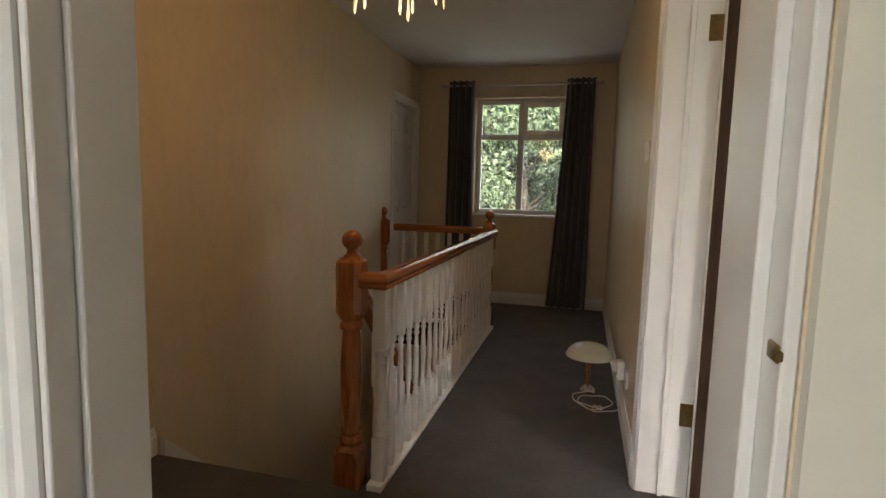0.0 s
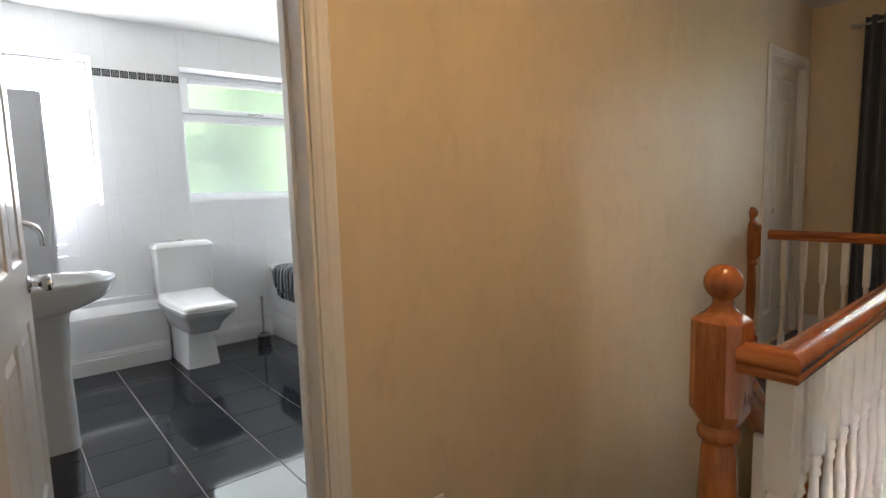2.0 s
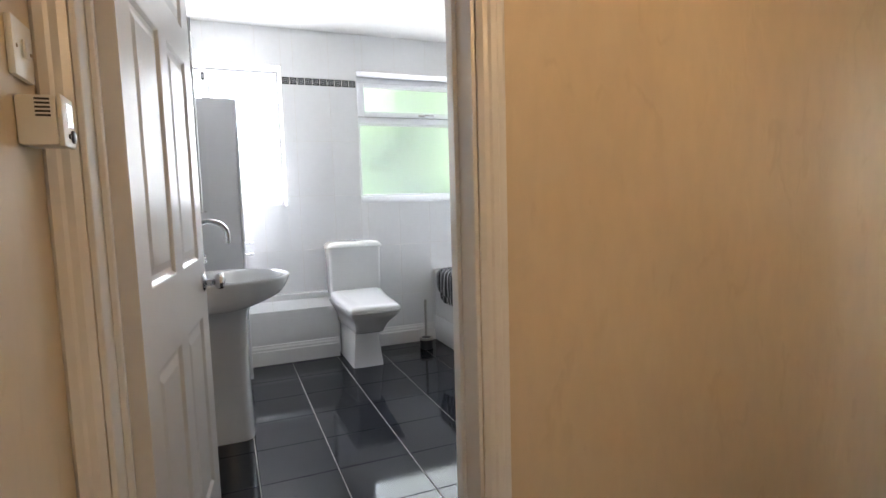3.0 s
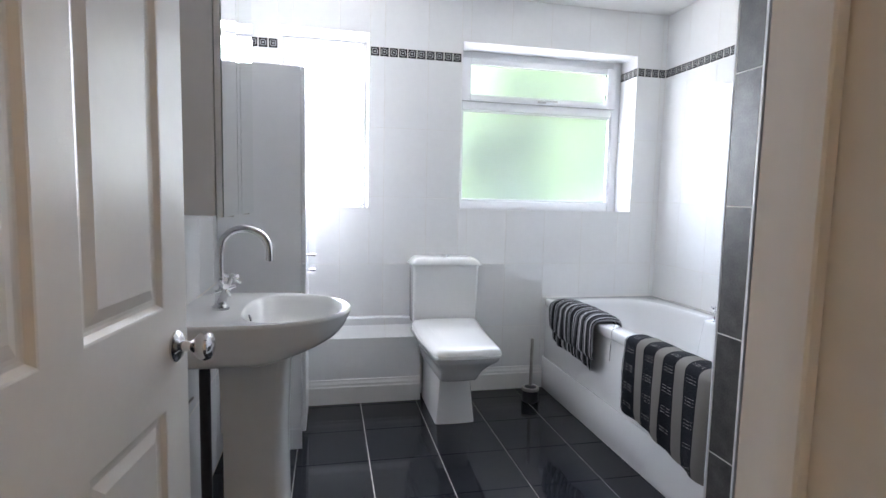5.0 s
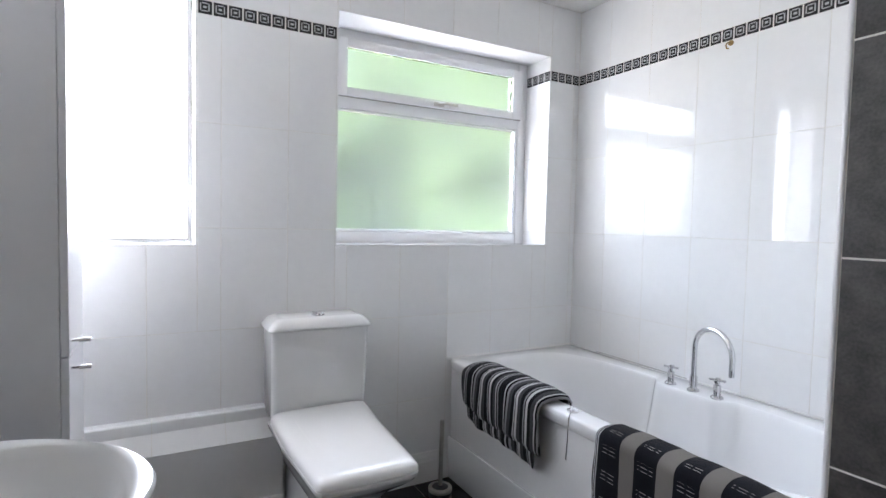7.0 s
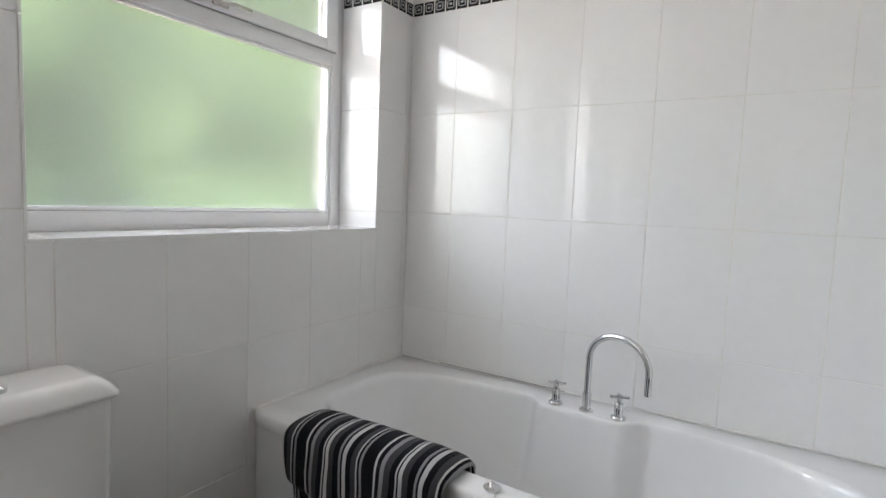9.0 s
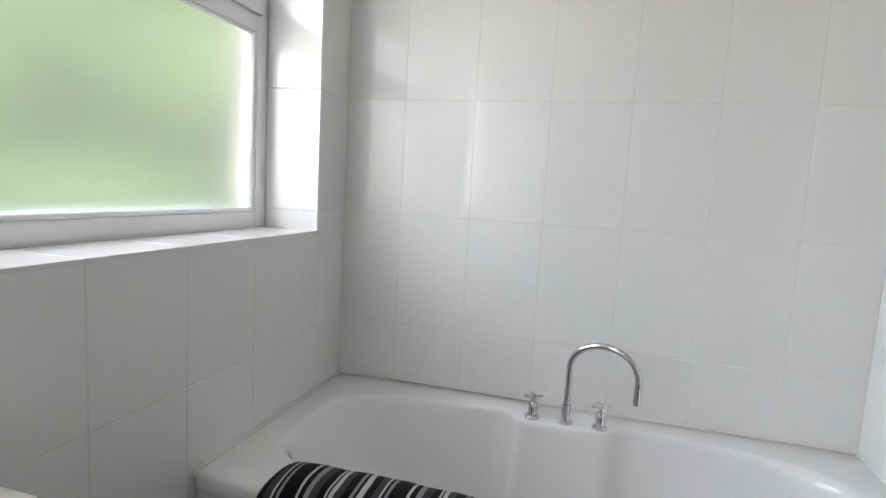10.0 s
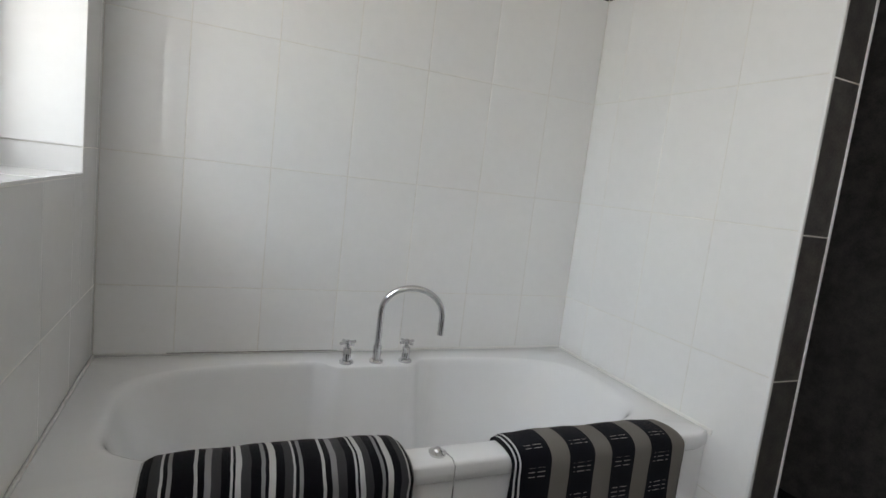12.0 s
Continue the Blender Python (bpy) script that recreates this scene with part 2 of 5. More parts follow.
def box(bm, x0, x1, y0, y1, z0, z1, bevel=0.0, seg=2):
    r = bmesh.ops.create_cube(bm, size=1.0, matrix=Matrix.LocRotScale(((x0 + x1) / 2, (y0 + y1) / 2, (z0 + z1) / 2), None, (abs(x1 - x0), abs(y1 - y0), abs(z1 - z0))))
    if bevel:
        es = list({e for v in r["verts"] for e in v.link_edges})
        bmesh.ops.bevel(bm, geom=es, offset=bevel, segments=seg, affect="EDGES", profile=0.5)
    return bm


def mk(*args, **kw):
    return box(bmesh.new(), *args, **kw)


def lathe(bm, profile, seg=20, m=Matrix()):
    """Turn a profile of (radius, height) round the z axis."""
    rings = []
    for r, z in profile:
        rings.append([bm.verts.new(m @ Vector((r * math.cos(2 * math.pi * i / seg), r * math.sin(2 * math.pi * i / seg), z))) for i in range(seg)])
    for a, b in zip(rings, rings[1:]):
        for i in range(seg):
            bm.faces.new((a[i], a[(i + 1) % seg], b[(i + 1) % seg], b[i]))
    bm.faces.new(rings[0][::-1])
    bm.faces.new(rings[-1])
    return bm


def loft(bm, rings, cap0=True, cap1=True, closed=True):
    """Skin over rings of points, each with the same count."""
    vs = [[bm.verts.new(p) for p in r] for r in rings]
    k = len(vs[0])
    for a, b in zip(vs, vs[1:]):
        for i in range(k if closed else k - 1):
            bm.faces.new((a[i], a[(i + 1) % k], b[(i + 1) % k], b[i]))
    if cap0:
        bm.faces.new(vs[0][::-1])
    if cap1:
        bm.faces.new(vs[-1])
    return bm


def tube(bm, pts, r, seg=10):
    """A round bar along points."""
    pts = [Vector(p) for p in pts]
    rings, up = [], None
    for i, p in enumerate(pts):
        d = (pts[min(i + 1, len(pts) - 1)] - pts[max(i - 1, 0)]).normalized()
        if up is None:
            up = d.orthogonal().normalized()
        up = (up - d * up.dot(d)).normalized()
        side = d.cross(up)
        rad = r[i] if isinstance(r, (list, tuple)) else r
        rings.append([p + (up * math.cos(2 * math.pi * k / seg) + side * math.sin(2 * math.pi * k / seg)) * rad for k in range(seg)])
    return loft(bm, rings)


def sweep(bm, outline, p0, p1, up=(0, 0, 1)):
    """A moulding: an outline of (out, up) points carried straight from p0 to p1; out is to the left of the way, seen along up."""
    p0, p1, up = Vector(p0), Vector(p1), Vector(up)
    out = up.cross((p1 - p0).normalized())
    return loft(bm, [[p + out * a + up * b for a, b in outline] for p in (p0, p1)])


def rounded(w, h, r, seg=5):
    """Outline of a rounded rectangle, centred."""
    pts = []
    for cx, cy, a0 in ((w / 2 - r, h / 2 - r, 0), (-w / 2 + r, h / 2 - r, 90), (-w / 2 + r, -h / 2 + r, 180), (w / 2 - r, -h / 2 + r, 270)):
        for i in range(seg + 1):
            a = radians(a0 + 90 * i / seg)
            pts.append((cx + r * math.cos(a), cy + r * math.sin(a)))
    return pts


def finish(bm, smooth=40):
    bmesh.ops.recalc_face_normals(bm, faces=bm.faces)
    if smooth:
        lim = radians(smooth)
        for f in bm.faces:
            f.smooth = True
        for e in bm.edges:
            if len(e.link_faces) == 2 and e.calc_face_angle(0) > lim:
                e.smooth = False


def obj(name, bm, material, smooth=40):
    finish(bm, smooth)
    me = bpy.data.meshes.new(name)
    bm.to_mesh(me)
    bm.free()
    me.materials.append(material)
    return new(name, me)


def part(name, bm, material, parent, label="", smooth=40):
    ob = obj(name, bm, material, smooth)
    ob.parent = parent
    ob.matrix_parent_inverse = parent.matrix_world.inverted()
    if label:
        tagged(ob, label)
    return ob


def place(ob, m):
    """Sets a part's place in the world and keeps its parent."""
    ob.matrix_basis = m
    return ob


def thing(name, label, category, at=(0, 0, 0), group="", kind=""):
    e = new(name)
    e.empty_display_size = 0.05
    e.location = at
    e.matrix_world = Matrix.Translation(at)
    return tagged(e, label, category, group, kind)


def setting(name, bm, material, label, category, smooth=0):
    return tagged(obj(name, bm, material, smooth), label, category, kind="structure")

# ---- plan, in metres ----
XW, XP, XE = -4.60, -2.90, -1.80        # bathroom: window wall, bath end wall, door wall
YS, YN = 0.39, 3.00                     # bathroom: basin wall, tap wall
XL, XR, YF = -1.66, 0.33, 5.33          # landing: left wall, right wall, far wall
ZB, ZH = 2.395, 2.43                    # ceilings
DOOR_B = (0.44, 1.20, 2.03)             # bathroom doorway in the left wall
DOOR_F = (4.56, 5.24, 2.00)             # far doorway in the left wall
DOOR_R = (1.22, 1.965, 2.03)            # doorway in the right wall
DOOR_S = (-0.492, 0.235, 2.03)           # bedroom doorway
W1 = (0.60, 1.105, 1.133, 2.135)
W2 = (1.643, 2.803, 1.133, 2.135)
WH = (-1.05, -0.12, 0.935, 2.12)
XG = -4.80                              # plane of the bathroom window frames


def wall_x(name, x0, x1, y0, y1, z0, z1, holes, material, label):
    """A wall that runs along y, with openings (ya, yb, za, zb)."""
    bm, y = bmesh.new(), y0
    for ya, yb, za, zb in sorted(holes):
        if ya > y:
            box(bm, x0, x1, y, ya, z0, z1)
        if za > z0:
            box(bm, x0, x1, ya, yb, z0, za)
        box(bm, x0, x1, ya, yb, zb, z1)
        y = yb
    box(bm, x0, x1, y, y1, z0, z1)
    return setting(name, bm, material, label, "wall")


def wall_y(name, y0, y1, x0, x1, z0, z1, holes, material, label):
    bm, x = bmesh.new(), x0
    for xa, xb, za, zb in sorted(holes):
        if xa > x:
            box(bm, x, xa, y0, y1, z0, z1)
        if za > z0:
            box(bm, xa, xb, y0, y1, z0, za)
        box(bm, xa, xb, y0, y1, zb, z1)
        x = xb
    box(bm, x, x1, y0, y1, z0, z1)
    return setting(name, bm, material, label, "wall")


G = 0.0008
wall_x("wall_west_outer", -4.95, -4.8625, 0.2, 3.14, -2.95, 2.6, [W1, W2], M_BRICKOUT, "weathered outer skin of the bathroom wall")
wall_west = wall_x("wall_west", -4.8615, XW - G, 0.2, 3.14, -0.2, 2.6, [W1, W2], M_GROUT, "white-tiled bathroom window wall with two deep reveals")
wall_north_bath = wall_y("wall_north_1", YN + G, YN + 0.13, XW - G, XL - 0.13, -0.2, 2.6, [], M_GROUT, "white-tiled wall behind the bath, black-tiled in the shower")
partition = wall_x("wall_partition", XP + G, -2.775 - G, 2.08 + G, YN + G, -0.1, ZB, [], M_GROUT, "partition wall, white tiles to the bath and black tiles to the shower")
wall_south = wall_y("wall_south", 0.26, YS - G, XW - G, 1.9, -0.2, 2.6, [(DOOR_S[0], DOOR_S[1], -0.2, DOOR_S[2])], M_WALL, "cream painted wall with the bedroom doorway, tiled in the bathroom")
wall_left = wall_x("wall_left", -1.79, XL, YS, YF, -2.8, 2.6, [(DOOR_B[0], DOOR_B[1], -0.02, DOOR_B[2]), (DOOR_F[0], DOOR_F[1], -0.02, DOOR_F[2])], M_WALL, "cream painted landing wall beside the stairs")
wall_inner = wall_x("wall_bathroom_east", XE, -1.79 - 0.0005, YS, YN, 0.0, ZB, [(DOOR_B[0], DOOR_B[1], 0.0, DOOR_B[2])], M_BLACK, "dark tiled bathroom wall round the door")
wall_right = wall_x("wall_right", XR, XR + 0.19, DOOR_R[0], YF, -0.2, 2.6, [(DOOR_R[0], DOOR_R[1], -0.2, DOOR_R[2])], M_WALL, "cream painted landing wall with a doorway")
XQ = 0.405                              # the short piece of wall on the near side stands a little further out
setting("wall_right_near", mk(XQ, XQ + 0.13, YS, DOOR_R[0] - 0.0005, -0.2, 2.6), M_WALL, "short cream wall between two doorways", "wall")
wall_far = wall_y("wall_far", YF, YF + 0.28, -3.0, 2.0, -2.8, 2.6, [WH], M_WALL, "cream painted end wall of the landing with a window")

# floors
bm = bmesh.new()
box(bm, XL, XR + 0.13, 0.26, 1.63, -0.22, 0.0)
box(bm, -0.71, XR + 0.13, 1.63, YF, -0.22, 0.0)
box(bm, XL, -0.71, 4.27, YF, -0.22, 0.0)
box(bm, -1.72, XL, DOOR_B[0], DOOR_B[1], -0.05, 0.0)
floor_hall = setting("floor_landing", bm, M_CARPET, "charcoal carpet on the landing floor", "floor")
floor_bath = setting("floor_bathroom", mk(XW, -1.72, YS, YN, -0.2, -0.0035), M_FLOORGROUT, "black polished tiles with pale joints", "floor")
floor_bed = setting("floor_bedroom", mk(-1.9, 1.9, -3.2, 0.26, -0.2, 0.0), M_CARPET, "charcoal bedroom carpet", "floor")
floor_room = setting("floor_side_room", mk(XR + 0.13, 2.2, 0.39, 3.2, -0.2, 0.0), M_CARPET, "charcoal carpet of the side room", "floor")
floor_back = setting("floor_back_room", mk(-3.4, -1.79, 4.0, YF, -0.2, 0.0), M_CARPET, "carpet of the back room", "floor")
ceil_bath = setting("ceiling_bathroom", mk(XW, XE, YS, YN, ZB, 2.6), M_CEIL, "plain white bathroom ceiling", "ceiling")
bm = mk(XL, XR, YS, YF, ZH, 2.6)
ceil_hall = setting("ceiling_landing", bm, M_CEIL, "plain white landing ceiling", "ceiling")
roof = setting("roof", mk(-5.0, 2.4, -3.4, 5.7, 2.61, 2.8), M_CEIL, "closed roof slab above the rooms", "roof")

# rooms behind and beside, closed
bm = bmesh.new()
box(bm, -1.9, -1.8, -3.2, 0.26, 0, 2.6)
box(bm, 1.8, 1.9, -3.2, 0.26, 0, 2.6)
box(bm, -1.9, -1.77, -3.3, -3.2, 0, 2.6)
box(bm, -0.79, 1.9, -3.3, -3.2, 0, 2.6)
box(bm, -1.77, -0.79, -3.3, -3.2, 0, 0.91)
box(bm, -1.77, -0.79, -3.3, -3.2, 1.89, 2.6)
setting("wall_bedroom", bm, M_BEDROOM, "pale cream bedroom walls with a window opening", "wall")
setting("wall_bedroom_door_side", mk(DOOR_S[1] + 0.002, 1.8, 0.245, 0.2595, 0, 2.6), M_BEDROOM, "pale cream wall beside the bedroom door", "wall")
bm = bmesh.new()
box(bm, 2.1, 2.2, 0.39, 3.2, 0, 2.6)
box(bm, XR + 0.13, 2.2, 3.1, 3.2, 0, 2.6)
setting("wall_side_room", bm, M_BEDROOM, "plain walls of the unlit side room", "wall")
bm = bmesh.new()
box(bm, -3.4, -3.3, 4.0, YF, 0, 2.6)
box(bm, -3.4, -1.79, 4.0, 4.1, 0, 2.6)
setting("wall_back_room", bm, M_BEDROOM, "plain walls of the back room", "wall")

# stairwell
bm = bmesh.new()
box(bm, -0.71, -0.61, 1.63, 5.33, -2.8, -0.22)
box(bm, XL, -0.71, 0.9, 1.0, -2.8, -0.22)
setting("wall_stairwell", bm, M_WALL, "cream painted walls of the stairwell", "wall")
setting("floor_lower_hall", mk(-1.9, -0.61, 0.9, 5.4, -2.9, -2.8), M_CARPET, "carpet of the lower hall", "floor")
stairs = thing("staircase", "carpeted straight staircase going down beside the cream wall", "stairs", (-1.18, 2.9, -2.7), kind="structure")
for i in range(13):
    z = -0.19 * (i + 1)
    bm = mk(XL + 0.03, -0.72, 1.625 + 0.2 * i, 1.625 + 0.2 * (i + 1) + 0.02, z - 0.19, z, bevel=0.012)
    part("step", bm, M_CARPET, stairs)
bm = bmesh.new()
loft(bm, [[(x, 1.66, 0.06), (x, 4.26, -2.41), (x, 4.26, -2.71), (x, 1.66, -0.24)] for x in (XL + 0.002, XL + 0.028)])
part("string_board", bm, M_TRIM, stairs, "white painted string board along the wall", smooth=0)

# ---- trim ----
ARCH = [(0, 0), (0, 0.07), (0.006, 0.07), (0.010, 0.062), (0.010, 0.05), (0.017, 0.044), (0.017, 0.03), (0.013, 0.024), (0.013, 0.012), (0.006, 0.0)]
SKIRT = [(0, 0), (0.015, 0), (0.015, 0.082), (0.011, 0.088), (0.011, 0.098), (0.006, 0.108), (0.004, 0.118), (0, 0.12)]


def casing(name, axis, face, side, a, b, top, label, a_side=True, wide_a=1.0, face_a=None, b_side=True):
    """Architrave round an opening on one wall face: axis is the way that the wall runs, side the way that the face looks."""
    root = thing(name, label, "door frame", ((face, (a + b) / 2, 0) if axis == "y" else ((a + b) / 2, face, 0)), kind="structure")

    def upright(at, away, wide=1.0, face=face):
        bm = bmesh.new()
        rings = []
        for z in (0.0, top + 0.07):
            pts = []
            for o, w in ARCH:
                u, n = at + away * w * wide, face + side * o
                pts.append((n, u, z) if axis == "y" else (u, n, z))
            rings.append(pts)
        loft(bm, rings)
        part("architrave", bm, M_TRIM, root, smooth=0)
    if a_side:
        upright(a, -1, wide_a, face if face_a is None else face_a)
    if b_side:
        upright(b, 1)
    bm = bmesh.new()
    rings = []
    for u in (a, b):
        pts = []
        for o, w in ARCH:
            n = face + side * o * 0.98
            pts.append((n, u, top + w) if axis == "y" else (u, n, top + w))
        rings.append(pts)
    loft(bm, rings)
    part("head", bm, M_TRIM, root, smooth=0)
    return root


def lining(name, axis, n0, n1, a, b, top, stop, label, t=0.012, near=None):
    """Door lining: two jambs and a head that clad the opening, with a stop bead at stop (from, to)."""
    root = thing(name, label, "door frame", (((n0 + n1) / 2, (a + b) / 2, 0) if axis == "y" else ((a + b) / 2, (n0 + n1) / 2, 0)), kind="structure")

    def slab(u0, u1, m0, m1, z0, z1):
        return mk(m0, m1, u0, u1, z0, z1, bevel=0.002, seg=1) if axis == "y" else mk(u0, u1, m0, m1, z0, z1, bevel=0.002, seg=1)
    part("jamb", slab(a + 0.0005, a + t, n0 if near is None else near, n1, 0, top - 0.0005), M_TRIM, root)
    part("jamb", slab(b - t, b - 0.0005, n0, n1, 0, top - 0.0005), M_TRIM, root)
    part("head", slab(a + t, b - t, n0, n1, top - t, top - 0.0005), M_TRIM, root)
    part("stop_bead", slab(a + t, a + t + 0.012, stop[0], stop[1], 0, top - t), M_TRIM, root)
    part("stop_bead", slab(b - t - 0.012, b - t, stop[0], stop[1], 0, top - t), M_TRIM, root)
    return root


casing("architrave_bathroom", "y", XL, 1, *DOOR_B, "white gloss moulded architrave round the bathroom doorway", a_side=True)
lining("door_lining_bathroom", "y", -1.80, XL, *DOOR_B, (-1.755, -1.735), "white gloss lining of the bathroom doorway")
casing("architrave_far", "y", XL, 1, *DOOR_F, "white architrave round the far doorway")
lining("door_lining_far", "y", -1.79, XL, *DOOR_F, (-1.70, -1.685), "white lining of the far doorway")
casing("architrave_right", "y", XR, -1, *DOOR_R, "white gloss moulded architrave on the landing wall", wide_a=2.4, face_a=XQ)
lining("door_lining_right", "y", XR, XR + 0.19, *DOOR_R, (XR + 0.08, XR + 0.10), "white gloss lining with brass hinges", near=XQ)
casing("architrave_bedroom", "x", 0.26, -1, *DOOR_S, "white moulded architrave on the bedroom side", b_side=False)
casing("architrave_bedroom_landing", "x", YS, 1, DOOR_S[0], DOOR_S[1] + 0.0, DOOR_S[2], "white moulded architrave on the landing side")
lining("door_lining_bedroom", "x", 0.26, YS, *DOOR_S, (0.298, 0.388), "white lining of the bedroom doorway with a brass strike plate")


def skirting(p0, p1, scale=1.0, name="baseboard", label="white moulded skirting board"):
    bm = bmesh.new()
    sweep(bm, [(a, b * scale) for a, b in SKIRT], p0, p1)
    return setting(name, bm, M_TRIM, label, "skirting")


skirting((XL, DOOR_F[0] - 0.072, 0), (XL, 4.32, 0))
skirting((XL, 1.63, 0), (XL, DOOR_B[1] + 0.072, 0))
skirting((XR - 0.016, YF, 0), (XL + 0.016, YF, 0))
for q0, q1 in (((XR, DOOR_R[1] + 0.072, 0), (XR, YF, 0)), ((XQ, YS, 0), (XQ, DOOR_R[0] - 0.175, 0))):
    skirting(q0, q1)

# ---- bathroom windows ----


def bath_window(name, w, transom, label):
    y0, y1, z0, z1 = w
    root = thing(name, label, "window", (XG, (y0 + y1) / 2, z0), kind="structure")
    d0, d1 = XG - 0.06, XG
    f, h = (0.060, 0.033) if transom else (0.032, 0.0)
    bm = bmesh.new()
    box(bm, d0, d1, y0 + 0.001, y0 + f, z0 + 0.001, z1 - 0.001, 0.006)
    box(bm, d0, d1, y1 - f, y1 - 0.001, z0 + 0.001, z1 - 0.001, 0.006)
    box(bm, d0, d1, y0 + f, y1 - f, z0 + 0.001, z0 + f, 0.006)
    box(bm, d0, d1, y0 + f, y1 - f, z1 - f, z1 - 0.001, 0.006)
    if transom:
        box(bm, d0, d1, y0 + f, y1 - f, transom - h, transom + h, 0.006)
    part("window_frame", bm, M_UPVC, root)
    panes = [(z0 + f, transom - h), (transom + h, z1 - f)] if transom else [(z0 + f, z1 - f)]
    for k, (a, b) in enumerate(panes):
        s = e = 0.0
        if k == 1 or not transom:
            s, e = (0.029, 0.048) if transom else (0.024, 0.024)
            bm = bmesh.new()
            for u0, u1, v0, v1 in ((y0 + f - 0.010, y0 + f + e, a - 0.012, b + 0.012), (y1 - f - e, y1 - f + 0.010, a - 0.012, b + 0.012),
                                   (y0 + f + e, y1 - f - e, a - 0.012, a + s), (y0 + f + e, y1 - f - e, b - s, b + 0.012)):
                box(bm, d1 + 0.0005, d1 + 0.018, u0, u1, v0, v1, 0.004)
            sash = part("sash", bm, M_UPVC, root)
            gasket = bmesh.new()
            for u0, u1, v0, v1 in ((y0 + f - 0.013, y0 + f - 0.010, a - 0.015, b + 0.015), (y1 - f + 0.010, y1 - f + 0.013, a - 0.015, b + 0.015),
                                   (y0 + f - 0.010, y1 - f + 0.010, a - 0.015, a - 0.012), (y0 + f - 0.010, y1 - f + 0.010, b + 0.012, b + 0.015)):
                box(gasket, d1 + 0.0005, d1 + 0.003, u0, u1, v0, v1)
            part("gasket", gasket, M_SEALANT, sash, "grey rubber seal", smooth=0)
            ym = (y0 + y1) / 2 + 0.015
            bm = mk(d1 + 0.018, d1 + 0.03, ym - 0.035, ym + 0.02, a - 0.004, a + 0.016, bevel=0.003)
            tube(bm, [(d1 + 0.026, ym - 0.01, a + 0.006), (d1 + 0.042, ym + 0.03, a + 0.012), (d1 + 0.044, ym + 0.09, a + 0.008)], 0.007, 8)
            part("catch", bm, M_STEEL, sash, "small metal catch")
        else:
            bm = bmesh.new()
            for u0, u1, v0, v1 in ((y0 + f, y0 + f + 0.012, a, b), (y1 - f - 0.012, y1 - f, a, b), (y0 + f + 0.012, y1 - f - 0.012, a, a + 0.012), (y0 + f + 0.012, y1 - f - 0.012, b - 0.012, b)):
                box(bm, d1 - 0.02, d1 - 0.006, u0, u1, v0, v1, 0.003)
            part("glazing_bead", bm, M_UPVC, root)
        pane = part("pane", mk(d0 + 0.026, d0 + 0.032, y0 + f + e - 0.006, y1 - f - e + 0.006, a + s - 0.006, b - s + 0.006), M_FROST, root, "frosted glass", smooth=0)
        pane.visible_shadow = False
    bm = mk(XG - 0.24, XG - 0.061, y0, y1, z0 - 0.05, z0 + 0.052, bevel=0.005)
    part("outer_sill", bm, M_UPVC, root)
    return root


bath_window("window_1", W1, None, "white plastic casement window with frosted glass in a tiled reveal")
bath_window("window_2", W2, 1.802, "white plastic window with frosted glass and a top-hung vent")

# ---- boxed pipe ledge and skirtings ----
bm = bmesh.new()
LEDGE = [(-4.5985, 0.0), (-4.505, 0.0), (-4.505, 0.383), (-4.553, 0.448), (-4.556, 0.487), (-4.562, 0.493), (-4.5985, 0.493)]
loft(bm, [[(x, y, z) for x, z in LEDGE] for y in (YS + 0.002, 1.41)])
ledge = setting("pipe_boxing", bm, M_TILE, "white-tiled boxed ledge along the window wall", "ledge")
for y in (0.70, 0.95, 1.20):
    bm = bmesh.new()
    loft(bm, [[(x + 0.0008, yy, z + 0.0008) for x, z in LEDGE[2:]] + [(-4.5985, yy, 0.36)] for yy in (y - 0.0012, y + 0.0012)])
    part("joint", bm, M_GROUT, ledge, smooth=0)
for p0, p1 in (((-4.505, 1.41, 0), (-4.505, YS + 0.01, 0)), ((XW, 2.235, 0), (XW, 1.70, 0))):
    skirting(p0, p1, 1.2, label="white moulded skirting over the black floor tiles")

# ---- bath ----
bath = thing("bathtub", "white acrylic double-ended bath with a panelled front", "bathtub", (-3.75, 2.6, 0))
BX0, BX1, BY0, BY1, BZ = XW + 0.001, XP - 0.001, 2.215, YN - 0.001, 0.585
BC = ((BX0 + BX1) / 2, 2.595)


def bath_ring(scale, z, outer=False, n=144, fl=0.0):
    pts = []
    for i in range(n):
        a = 2 * math.pi * (i + 0.5) / n
        c, s = math.cos(a), math.sin(a)
        if outer:
            hx, hy = (BX1 - BX0) / 2 - scale, (BY1 - BY0) / 2 - scale
            cy = (BY0 + BY1) / 2
            r = min(hx / max(1e-6, abs(c)), hy / max(1e-6, abs(s)))
            pts.append((BC[0] + c * r, cy + s * r, z))
        else:
            ax, by, e = 0.748 - fl, 0.298 - fl * 0.35, 3.7 - 2.2 * max(0, fl)
            r = (abs(c / ax) ** e + abs(s / by) ** e) ** (-1 / e)
            x, y = c * r, s * r
            if y > 0:
                k = 1 - min(1, max(0, (abs(x + 0.01) - 0.122 - 0.12 * max(0, fl)) / 0.075))
                k = k * k * (3 - 2 * k)
                y = min(y, y * (1 - k) + min(y, 0.236 - fl * 0.3) * k)
            pts.append((BC[0] + x, BC[1] + 0.005 + y, z))
    return pts


